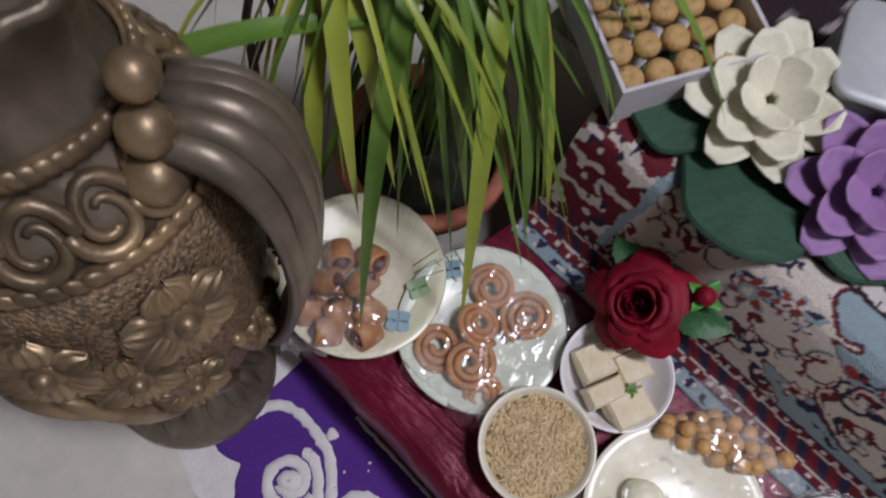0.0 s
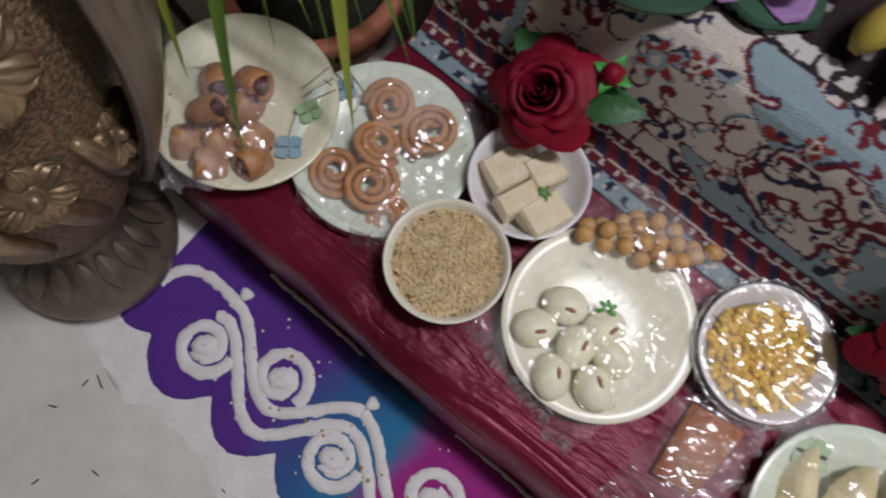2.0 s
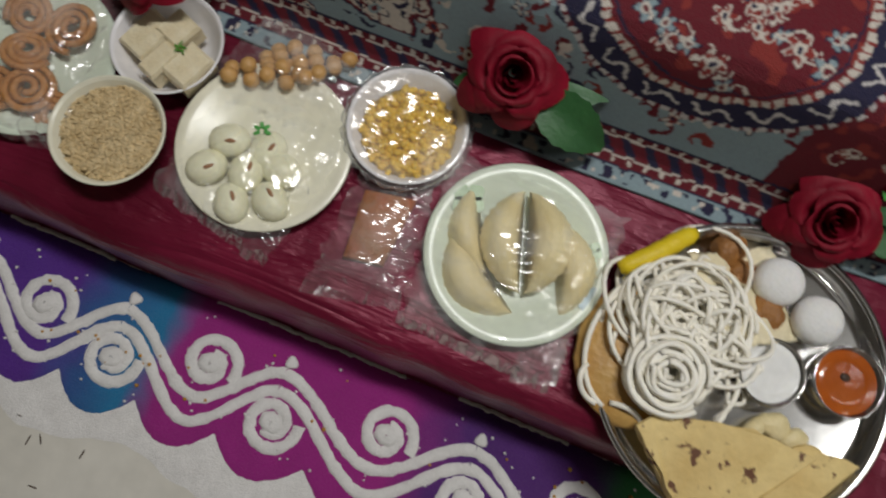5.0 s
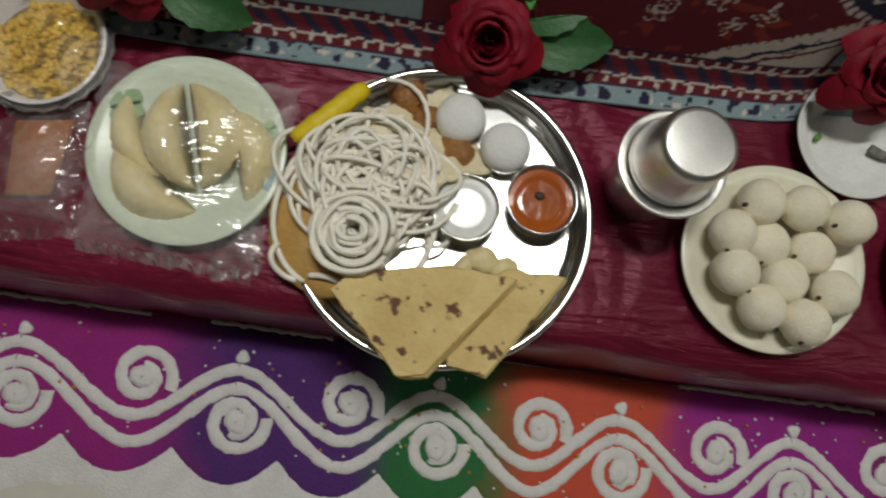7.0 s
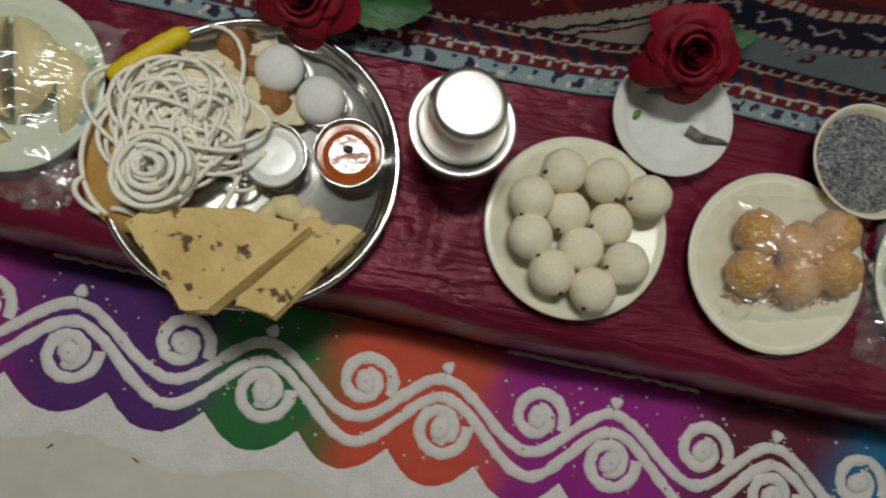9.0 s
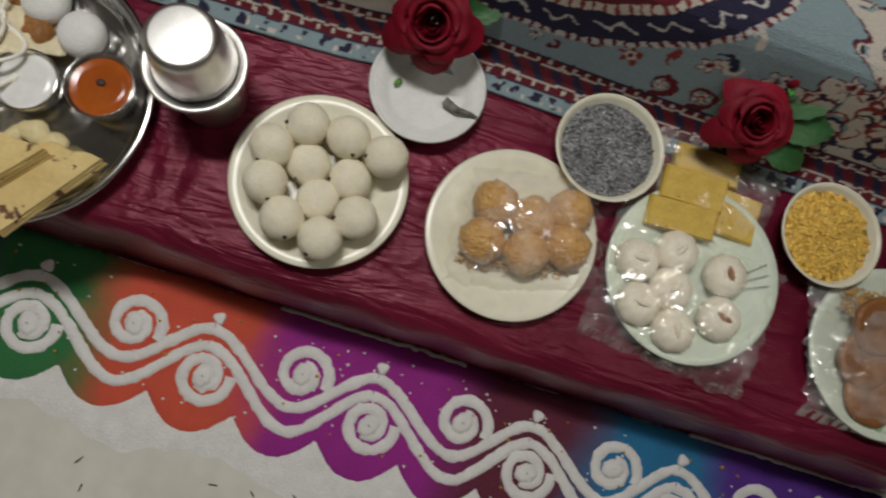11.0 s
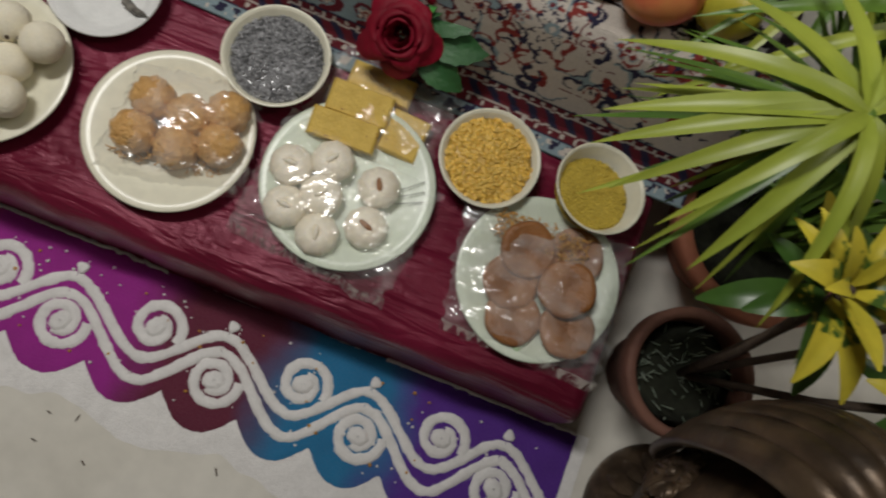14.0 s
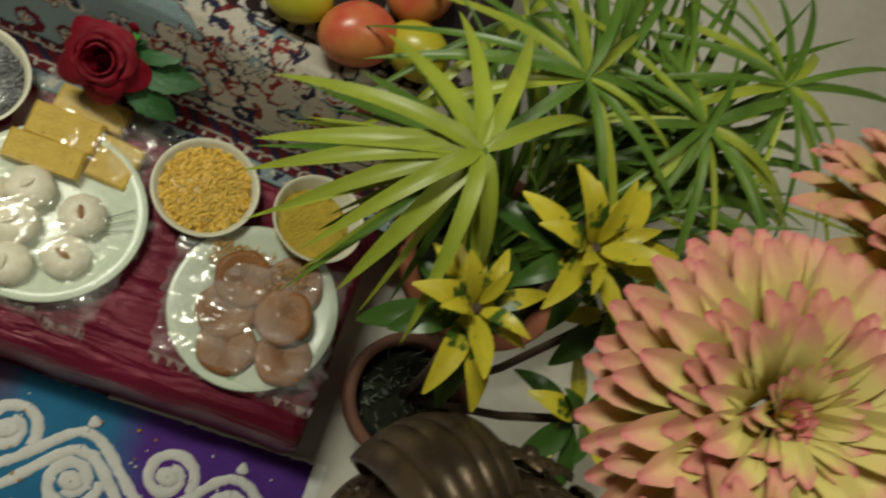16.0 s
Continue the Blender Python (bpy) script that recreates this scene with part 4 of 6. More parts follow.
for k in range(260):
    a, b = R.random(), R.random()
    x, y = 1.445 + 0.125 * a, 0.150 + 0.026 * b + 0.022 * a
    q = Vector((x, y, TOP + 0.013 + 0.012 * R.random()))
    d = Vector((R.uniform(-1, 1), R.uniform(-1, 1), R.uniform(-0.3, 0.3))) * 0.007
    shred.append(tube([q, q + d], 0.0009, 4))
put("orange_shreds", join(*shred), M["crumbs"], pose(0, 0, 0), "fried orange flour shreds gathered in the bag", "snack", kind="stuff")
film("plastic_bag", [(1.44, 0.135), (1.60, 0.175), (1.575, 0.287), (1.44, 0.262)], TOP + 0.024, TOP + 0.062, "clear crinkled bag over orange fried sweets", 3, 0.005)

# steamed dumplings in a bag
for i, (x, y) in enumerate([(1.646, 0.219), (1.690, 0.243), (1.754, 0.234), (1.659, 0.169), (1.693, 0.198), (1.707, 0.152), (1.758, 0.182)]):
    ob = thing("steamed_dumpling", on(TOP + 0.011, x, y, 57 * i), "pale round steamed dumpling pinched at the top", "dumpling", "dumplings in the bag")
    pr = [(0.0, 0.0), (0.016, 0.0), (0.024, 0.006), (0.0265, 0.014), (0.024, 0.022), (0.017, 0.027), (0.009, 0.030), (0.004, 0.028), (0, 0.026)]
    part("dough", lathe(pr, 32, wobble=lambda a, z: 0.0012 * math.sin(9 * a + i) * (z / 0.03)), M["dumpling"], ob)
    part("pleat", move(ball(0.010, 0.0035, 0.004, 12, 7, 0.2, i, 120), pose(0, 0, 0.029)), M["pistachio"] if i in (2, 6) else M["dumpling"], ob, "pinched pleat")
film("plastic_bag", [(1.612, 0.136), (1.805, 0.116), (1.822, 0.255), (1.622, 0.282)], TOP + 0.014, TOP + 0.046, "clear crinkled bag over steamed dumplings", 8, 0.007)

# saffron fudge slabs
for i, (x, y, rz, w, h, z) in enumerate([(1.706, 0.362, 1, 0.084, 0.038, 0.004), (1.692, 0.326, 2, 0.080, 0.041, 0.013), (1.686, 0.287, 3, 0.086, 0.037, 0.012), (1.757, 0.311, -3, 0.052, 0.058, 0.003)]):
    ob = put("saffron_fudge_slab", slab([(-w / 2, -h / 2), (w / 2, -h / 2), (w / 2, h / 2), (-w / 2, h / 2)], 0, 0.016, 0.0035), M["yellow_fudge"], on(TOP + 0.002 + z, x, y, rz, rx=8 if z > 0.01 else 0), "yellow fudge slab with dark specks in a clear packet", "sweet", "fudge slabs in the packet", smooth=False)
film("plastic_bag", [(1.63, 0.272), (1.79, 0.268), (1.80, 0.382), (1.648, 0.398)], TOP + 0.008, TOP + 0.030, "clear packet over yellow fudge slabs", 13, 0.005)

# brown biscuits in a bag
for i, (x, y, z, tx) in enumerate([(1.952, 0.233, 0.012, 8), (1.947, 0.189, 0.004, 5), (2.016, 0.205, 0.013, -7), (1.965, 0.149, 0.002, 4), (2.034, 0.158, 0.004, 5), (2.014, 0.250, 0.004, 0)]):
    pr = [(0, 0), (0.030, 0), (0.0345, 0.002), (0.0365, 0.006), (0.0345, 0.0095), (0.030, 0.0105), (0.023, 0.009), (0.010, 0.0092), (0.006, 0.0065), (0, 0.006)]
    put("brown_biscuit", lathe(pr, 36, wobble=lambda a, z: 0.0008 * math.sin(5 * a + i)), M["biscuit"], on(TOP + 0.013 + z, x, y, 33 * i, tx, tx), "round brown fried biscuit with a dimple", "biscuit", "biscuits in the bag")
shred = []
for k in range(420):
    x, y = 1.905 + 0.12 * R.random(), 0.238 + 0.034 * R.random()
    q = Vector((x, y, TOP + 0.022 + 0.012 * R.random()))
    d = Vector((R.uniform(-1, 1), R.uniform(-1, 1), R.uniform(-0.3, 0.3))) * 0.007
    shred.append(tube([q, q + d], 0.0009, 4))
put("orange_shreds", join(*shred), M["crumbs"], pose(0, 0, 0), "fried orange shreds heaped beside biscuits", "snack", kind="stuff")
film("plastic_bag", [(1.892, 0.122), (2.082, 0.118), (2.072, 0.282), (1.868, 0.262)], TOP + 0.022, TOP + 0.040, "clear crinkled bag over brown biscuits", 21, 0.008)

# filled pastry rolls
for i, (x, y) in enumerate([(-0.098, 0.163), (-0.069, 0.186), (-0.084, 0.134), (-0.058, 0.160), (-0.077, 0.096), (-0.050, 0.118), (-0.028, 0.142), (-0.044, 0.094), (-0.013, 0.124)]):
    rz = 60 + 37 * i
    ob = thing("pastry_roll", on(TOP + 0.034, x, y, rz, 60, 0), "baked pastry roll with a dark red filling", "pastry", "pastry rolls in the bag")
    part("crust", lathe([(0.0125, -0.016), (0.0155, -0.014), (0.0165, 0), (0.0155, 0.014), (0.0125, 0.016), (0.0105, 0.015), (0.0105, -0.015)], 22, ring=True, wobble=lambda a, z: 0.001 * math.sin(3 * a + i)), M["bun"], ob)
    part("filling", ball(0.0125, 0.0125, 0.0195, 16, 9, 0.12, i * 1.3, 150), M["jam"], ob, "dark red jam filling")
film("plastic_bag", [(-0.148, 0.135), (-0.062, 0.052), (0.012, 0.122), (-0.052, 0.212)], TOP + 0.030, TOP + 0.062, "clear bag over filled pastry rolls", 30, 0.006)


def coil(r, wire, turns, rise=0.0):
    n = int(26 * turns)
    return tube([((wire * 1.4 + (r - wire * 1.4) * t) * math.cos(turns * 2 * math.pi * t), (wire * 1.4 + (r - wire * 1.4) * t) * math.sin(turns * 2 * math.pi * t), rise * (1 - t)) for t in [i / n for i in range(n + 1)]], wire, 8)


for i, (x, y, r, z, tx) in enumerate([(0.046, 0.262, 0.026, 0.004, 8), (0.098, 0.266, 0.030, 0.006, -6), (0.066, 0.222, 0.026, 0.008, 20), (0.051, 0.172, 0.028, 0.004, 0), (0.089, 0.182, 0.029, 0.010, -8), (0.122, 0.168, 0.024, 0.0, 10)]):
    put("spiral_snack", coil(r, 0.0042, 2.6, 0.003), M["chakli"], on(TOP + 0.016 + z, x, y, 70 * i, tx, tx / 2), "golden fried spiral snack inside a clear bag", "snack", "spiral snacks in the bag")
film("plastic_bag", [(0.040, 0.140), (0.148, 0.152), (0.140, 0.312), (0.008, 0.285)], TOP + 0.024, TOP + 0.040, "clear crinkled bag over fried spirals", 37, 0.008)

# milk fudge blocks in the white bowl
for i, (x, y, w, h, rz, z) in enumerate([(0.187, 0.286, 0.038, 0.052, -22, 0.013), (0.213, 0.262, 0.024, 0.042, -22, 0.017), (0.214, 0.303, 0.034, 0.036, -22, 0.016), (0.241, 0.268, 0.034, 0.046, -20, 0.015)]):
    put("milk_fudge_block", slab([(-w / 2, -h / 2), (w / 2, -h / 2), (w / 2, h / 2), (-w / 2, h / 2)], 0, 0.026, 0.004), M["fudge"], on(TOP + z + 0.002, x, y, rz, 3 - 2 * i, 2 * i - 3), "pale milk fudge block in a white bowl", "sweet", "fudge blocks in the bowl", smooth=False)
sprig = [move(ball(0.005, 0.0014, 0.0008, 7, 4), pose(0.222 + 0.016 * R.random(), 0.278 + 0.008 * R.random(), TOP + 0.0455, 0, 0, R.uniform(0, 180))) for _ in range(7)]
put("chopped_pistachio", join(*sprig), M["herb"], pose(0, 0, 0), "green pistachio slivers on milk fudge", "garnish", kind="stuff")

# white stuffed sweets with a strip of filling
for i, (x, y) in enumerate([(0.313, 0.213), (0.303, 0.176), (0.356, 0.218), (0.345, 0.187), (0.344, 0.150), (0.382, 0.167), (0.378, 0.203)]):
    ob = thing("stuffed_white_sweet", on(TOP + 0.010, x, y, 20 + 25 * i), "white stuffed milk sweet with a nut strip", "sweet", "white sweets on the plate")
    part("shell", move(ball(0.023, 0.019, 0.014, 22, 12, 0.05, i, 60), pose(0, 0, 0.013)), M["rice_dough"], ob)
    if i != 6:
        part("nut_strip", move(ball(0.0062, 0.0024, 0.002, 10, 6, 0.3, i, 200), pose(0.004, -0.005, 0.0258)), M["pistachio"], ob, "brown nut strip")
put("coriander_sprig", join(*[move(ball(0.0045, 0.0026, 0.001, 7, 4), pose(0.345 + 0.006 * math.cos(k), 0.233 + 0.006 * math.sin(k), TOP + 0.036, 10, 5, 57 * k)) for k in range(5)]), M["bright_green"], pose(0, 0, 0), "bright green herb sprig on the bag", "garnish", kind="stuff")
film("plastic_bag", [(0.262, 0.150), (0.398, 0.118), (0.436, 0.262), (0.290, 0.285)], TOP + 0.014, TOP + 0.036, "clear crinkled bag over white sweets", 44, 0.007)
k = 0
for row in range(6):
    for c in range(6 - (row > 4)):
        x, y = 0.268 + 0.0185 * c + 0.012 * row + R.uniform(-0.003, 0.003), 0.275 + 0.006 * c + 0.0145 * row + R.uniform(-0.003, 0.003)
        if (row, c) in ((0, 0), (5, 4), (5, 0)) or y > 0.352 or math.hypot(x - 0.22, y - 0.282) < 0.052:
            continue
        k += 1
        put("roasted_snack_ball", ball(0.0098, 0.0092, 0.0088, 12, 8, 0.06, k, 160), M["chickpea"], on(TOP + 0.012 + (0.012 if row < 2 else 0) + 0.008 * (k % 2), x, y, 40 * k), "round golden snack ball in a clear packet", "snack", "snack balls in the packet")
film("plastic_bag", [(0.262, 0.265), (0.402, 0.268), (0.425, 0.342), (0.292, 0.372)], TOP + 0.012, TOP + 0.038, "clear crinkled packet over snack balls", 51, 0.006)

# film over the corn bowl
def bowl_film(a, b):
    r, t = 0.0705 * b, 2 * math.pi * a
    q = Vector((math.cos(t) * r * 45, math.sin(t) * r * 45, 4))
    return 0.4865 + r * math.cos(t), 0.298 + r * math.sin(t), TOP + 0.039 - 0.006 * (1 - b * b) + 0.005 * abs(noise.noise(q)) - (0.012 if b > 0.98 else 0)


cling = thing("cling_film", pose(0, 0, 0), "clear cling film stretched over a bowl", "plastic film")
part("film_skin", sheet(bowl_film, 60, 18), M["film"], cling).visible_shadow = False
part("gathered_rim", lathe([(0.0705, TOP + 0.027), (0.0725, TOP + 0.030), (0.0712, TOP + 0.034)], 90, wobble=lambda a, z: 0.0016 * math.sin(23 * a) + 0.001 * math.sin(41 * a), ring=True), M["film"], cling, "gathered edge of the film", pose(0.4865, 0.298, 0)).visible_shadow = False

# flat red packet
pk = thing("snack_packet", pose(0, 0, 0), "flat clear packet of orange-red spiced snack", "packet")
part("contents", slab([(0.467, 0.222), (0.474, 0.142), (0.518, 0.150), (0.524, 0.232)], TOP + 0.002, TOP + 0.010, 0.004), M["red_snack"], pk, "orange-red pressed snack")
film("plastic_bag", [(0.452, 0.108), (0.548, 0.128), (0.534, 0.246), (0.460, 0.236)], TOP + 0.006, TOP + 0.020, "clear packet skin with crimped ends", 60, 0.006)

# half-moon pastries


def half_moon(L, w, h, n=26):
    v, f = [], []
    for i in range(n + 1):
        t = i / n
        x = -L / 2 + L * t
        bulge = math.sin(math.pi * t) ** 0.6
        ring = [(0.0, 0), (0.25, 0.75), (0.55, 1.0), (0.82, 0.7), (0.93, 0.25), (1.0, 0.16), (1.0, 0.05), (0.5, 0.0)]
        for a, b in ring:
            crimp = 0.0012 * math.sin(i * 2.6) if a > 0.9 else 0
            v.append((x, w * bulge * a + crimp, h * bulge * b))
    m = 8
    for i in range(n):
        for j in range(m):
            k = (j + 1) % m
            f.append((i * m + j, (i + 1) * m + j, (i + 1) * m + k, i * m + k))
    return v, f


for i, (x, y, rz, z, rx, L, w) in enumerate([(0.647, 0.228, 107, 0.024, 4, 0.112, 0.046), (0.652, 0.229, -73, 0.024, 4, 0.112, 0.050), (0.622, 0.187, 143, 0.012, 0, 0.108, 0.050), (0.692, 0.216, -70, 0.012, 0, 0.104, 0.046), (0.604, 0.226, 118, 0.010, 0, 0.100, 0.040)]):
    put("half_moon_pastry", half_moon(L, w, 0.030), M["karanji"], on(TOP + z, x, y, rz, rx), "golden half-moon fried pastry with a crimped edge", "pastry", "half-moon pastries on the plate")
film("plastic_bag", [(0.560, 0.118), (0.722, 0.108), (0.742, 0.292), (0.552, 0.290)], TOP + 0.014, TOP + 0.058, "clear crinkled film wrapped over half-moon pastries", 70, 0.007)
film("film_tail", [(0.690, 0.100), (0.735, 0.112), (0.732, 0.150), (0.692, 0.140)], TOP + 0.003, TOP + 0.008, "loose crimped end of clear film on satin", 75, 0.006, nu=16, nv=14)

# printed motifs on the patterned plates


def motif(parent, x, y, rz, s, material, name="printed_motif", z=0.0205):
    wing = [(0.004 * math.cos(t) * (1 + 0.5 * math.cos(2 * t)), 0.006 * math.sin(t)) for t in [2 * math.pi * i / 14 for i in range(14)]]
    sh = [move(slab([(p[0] * s, p[1] * s) for p in wing], 0, 0.0003), pose(0.0048 * s * sx, 0.004 * s * sy, 0, 0, 0, 35 * sx * sy)) for sx in (-1, 1) for sy in (-1, 1)]
    part(name, join(*sh), material, parent, "", pose(x, y, z, 0, 0, rz), smooth=False)


motif(p1, 0.062, -0.030, 20, 1.3, M["print_blue"], "printed_butterfly")
motif(p1, 0.066, 0.014, 50, 1.2, M["print_green"], "printed_leaf")
motif(p2, -0.045, 0.060, 20, 1.2, M["print_blue"], "printed_butterfly")
motif(p4, 0.078, -0.030, 70, 1.4, M["print_blue"], "printed_flower")
motif(p4, -0.062, 0.048, 10, 1.7, M["print_green"], "printed_leaf")
motif(p4, 0.082, 0.018, 40, 1.0, M["print_green"], "printed_leaf")
motif(p8, -0.07, 0.04, 30, 1.2, M["print_green"], "printed_leaf")
for pl, ang in ((p1, 20), (p2, 110), (p7, -60)):
    for k in range(3):
        a = math.radians(ang + 8 * k)
        part("printed_line", tube([(0.060 * math.cos(a), 0.060 * math.sin(a), 0.0165), (0.094 * math.cos(a + 0.15), 0.094 * math.sin(a + 0.15), 0.0232)], 0.0005, 4), M["print_dark"], pl)

# ---- platter of food ----
Z = TOP + 0.003
put("puffed_bread", ball(0.062, 0.075, 0.014, 30, 12, 0.08, 2, 40), M["puri"], on(Z + 0.018, 0.798, 0.160, 10, 0, -6), "golden puffed fried bread under white noodles", "bread")
nood = []
for k in range(120):
    cx, cy = 0.835 + R.gauss(0, 0.016), 0.212 + R.gauss(0, 0.018)
    r0, r1 = R.uniform(0.018, 0.060), R.uniform(0.02, 0.062)
    a0, tn, ph = R.uniform(0, 6.28), R.uniform(0.35, 1.0), R.uniform(0, 3.14)
    z0 = Z + 0.022 + 0.026 * R.random()
    path = []
    for i in range(25):
        t = i / 24
        a = a0 + tn * 2 * math.pi * t
        x, y = r0 * math.cos(a), r1 * math.sin(a)
        px, py = cx + x * math.cos(ph) - y * math.sin(ph), cy + x * math.sin(ph) + y * math.cos(ph)
        d = math.hypot(px - 0.835, py - 0.205)
        path.append((px, py, max(Z + 0.012, z0 + 0.010 * math.sin(a * 2) - 0.22 * max(0, d - 0.045))))
    nood.append(tube(path, 0.0026, 6))
for cx, cy, rx, ry, a0, a1 in ((0.795, 0.165, 0.050, 0.068, 1.9, 4.5), (0.780, 0.120, 0.030, 0.022, 2.6, 4.6), (0.800, 0.085, 0.034, 0.020, 1.9, 0.4), (0.872, 0.150, 0.030, 0.040, -1.2, 0.6), (0.880, 0.170, 0.026, 0.050, -1.0, 0.9), (0.868, 0.130, 0.030, 0.022, -1.4, 0.1)):
    path = [(cx + rx * math.cos(a0 + (a1 - a0) * t), cy + ry * math.sin(a0 + (a1 - a0) * t), Z + 0.027 + 0.006 * math.sin(5 * t)) for t in [i / 16 for i in range(17)]]
    nood.append(tube(path, 0.0030, 7))
heap = thing("fried_rice_noodles", pose(0, 0, 0), "tangled heap of thick white fried noodles", "noodles")
for sh in nood:
    part("noodle", sh, M["sev"], heap)
sp = []
for k in range(7):
    for j in range(4):
        r = 0.0105 + 0.0088 * j + R.uniform(-0.0012, 0.0012)
        n = 30
        ph, lean = R.uniform(0, 6.3), R.uniform(-0.10, 0.10)
        ring = [((r + 0.0035 * u + 0.0016 * math.sin(3 * 6.28 * u + ph)) * math.cos(5.6 * u + ph), (r + 0.0035 * u + 0.0016 * math.sin(2 * 6.28 * u)) * math.sin(5.6 * u + ph), 0.0030 * k - 0.0035 * j + 0.002 * math.sin(9 * u + ph) + lean * r * math.cos(5.6 * u)) for u in [i / n for i in range(n + 1)]]
        sp.append(move(tube(ring, 0.0029, 7), pose(0.827, 0.149, Z + 0.050)))
nest = thing("rice_noodle_coil", pose(0, 0, 0), "coiled nest of pale fried noodle", "noodles")
for sh in sp:
    part("noodle", sh, M["sev"], nest)


def wafer(a, b):
    x, y = -0.052 + 0.104 * a, -0.055 + 0.105 * b
    e = 0.004 * noise.noise(Vector((a * 11, b * 11, 3)))
    return x + e, y + e, 0.010 * math.sin(a * 4 + b * 2) + 0.004 * noise.noise(Vector((a * 7, b * 7, 1)))


wf = put("crisp_wafer", sheet(wafer, 22, 22), M["papad"], on(Z + 0.024, 0.884, 0.262, 30, -5, 4), "thin crisp pale wafer with broken edges", "wafer")
wf.modifiers.new("thickness", "SOLIDIFY").thickness = 0.0018
put("puff_stick", tube([(0.752 + 0.066 * t + 0.002 * math.sin(5 * t), 0.238 + 0.068 * t, Z + 0.030 + 0.004 * math.sin(4 * t)) for t in [i / 18 for i in range(19)]], lambda t: 0.0105 * (1 - 0.35 * abs(2 * t - 1) ** 7) * (1 + 0.05 * math.sin(t * 30)), 14), M["fryum"], pose(0, 0, 0), "bright yellow tubular puffed stick", "snack")
for i, (x, y, r) in enumerate([(0.861, 0.308, 0.019), (0.882, 0.288, 0.016), (0.918, 0.257, 0.020), (0.908, 0.238, 0.016)]):
    put("fried_fritter", ball(r, r * 0.9, r * 0.75, 20, 12, 0.3, i * 5, 80), M["fritter"], on(Z + r * 0.7, x, y, 50 * i), "knobbly brown fried fritter on the platter", "fritter", "fritters on the platter")
for i, (x, y) in enumerate([(0.918, 0.291), (0.968, 0.267)]):
    pr = [(0, 0), (0.020, 0), (0.025, 0.004), (0.0265, 0.011), (0.025, 0.018), (0.020, 0.0235), (0.011, 0.0265), (0, 0.0275)]
    put("steamed_rice_cake", lathe(pr, 36), M["rice_cake"], on(Z + 0.012, x, y, 20 * i, 4, -4), "round white steamed rice cake", "rice cake", "rice cakes on the platter")
    put("steel_cup", lathe([(0, 0), (0.022, 0), (0.0255, 0.004), (0.027, 0.013), (0.0262, 0.013), (0.0245, 0.0045), (0, 0.003)], 40), M["steel"], on(Z, x, y), "shallow steel cup holding a rice cake", "cup", "steel cups on the platter")


def cup(x, y, r, h, label):
    ob = thing("steel_cup", on(Z, x, y), label, "cup", "steel cups on the platter")
    part("wall", lathe([(0, 0), (0.78 * r, 0), (0.84 * r, 0.003), (0.96 * r, h), (0.92 * r, h), (0.80 * r, 0.005), (0, 0.003)], 56), M["steel"], ob)
    part("rim", lathe([(0.92 * r, h - 0.001), (0.97 * r, h - 0.002), (1.0 * r, h), (0.98 * r, h + 0.002), (0.93 * r, h + 0.0015)], 56, ring=True), M["steel"], ob, "rolled rim")
    return ob


cup(0.9345, 0.195, 0.0356, 0.031, "steel cup filled with white curd")
put("curd", lathe([(0.0315, 0), (0.031, 0.0015), (0.02, 0.0018), (0, 0.0015)], 40), M["milk"], on(Z + 0.0255, 0.9345, 0.195), "smooth white curd in a steel cup", "curd")
cup(1.0105, 0.2145, 0.0378, 0.033, "steel cup filled with orange curry")
put("curry", lathe([(0.0335, 0), (0.0332, 0.0012), (0.02, 0.0008), (0, 0.0008)], 40), M["chutney"], on(Z + 0.0265, 1.0105, 0.2145), "glossy orange-red curry in a steel cup", "curry")
put("mustard_speck", ball(0.0055, 0.0045, 0.002, 10, 6, 0.2), M["raisin"], on(Z + 0.028, 1.0085, 0.219), "dark spice floating in the curry", "spice")
for i, (x, y, a, b) in enumerate([(0.958, 0.146, 0.020, 0.014), (0.982, 0.140, 0.016, 0.012), (0.940, 0.135, 0.018, 0.010)]):
    put("bread_scrap", ball(a, b, 0.008, 18, 8, 0.35, i * 3, 60), M["karanji"], on(Z + 0.017, x, y, 30 * i), "torn pale fried bread piece", "bread", "torn bread on the platter")


def folded_bread(outline, z, layers, label, seed):
    sh = []
    n = len(outline)
    for k in range(layers):
        pts = []
        for i in range(n):
            x0, y0 = outline[i]
            x1, y1 = outline[(i + 1) % n]
            for j in range(8):
                t = j / 8
                x, y = x0 + (x1 - x0) * t, y0 + (y1 - y0) * t
                g = 0.003 * noise.noise(Vector((x * 60, y * 60, k + seed)))
                pts.append((x + g + 0.0015 * k, y + g - 0.001 * k))
        sh.append(slab(pts, z + 0.0042 * (layers - 1 - k), z + 0.0042 * (layers - 1 - k) + 0.0038, 0.0016))
    ob = thing("folded_flat_bread", pose(0, 0, 0), label, "bread", "flat breads on the platter")
    for v, f in sh:
        part("fold_layer", ([(x, y, q + 0.005 * noise.noise(Vector((x * 16, y * 16, seed)))) for x, y, q in v], f), M["roti"], ob, smooth=False)
    return ob


folded_bread([(0.936, 0.036), (0.974, 0.030), (1.044, 0.138), (0.986, 0.139), (0.93, 0.10)], Z + 0.022, 3, "folded flat bread tucked under another", 5)
folded_bread([(0.814, 0.092), (0.832, 0.112), (0.924, 0.131), (0.992, 0.127), (0.912, 0.022), (0.888, 0.020)], Z + 0.034, 4, "folded flat bread with dark scorch marks", 2)

# steel pot with an inverted tumbler on it
pot = thing("steel_pot", on(TOP, 1.119, 0.252), "small stainless steel pot with a wide flange", "pot")
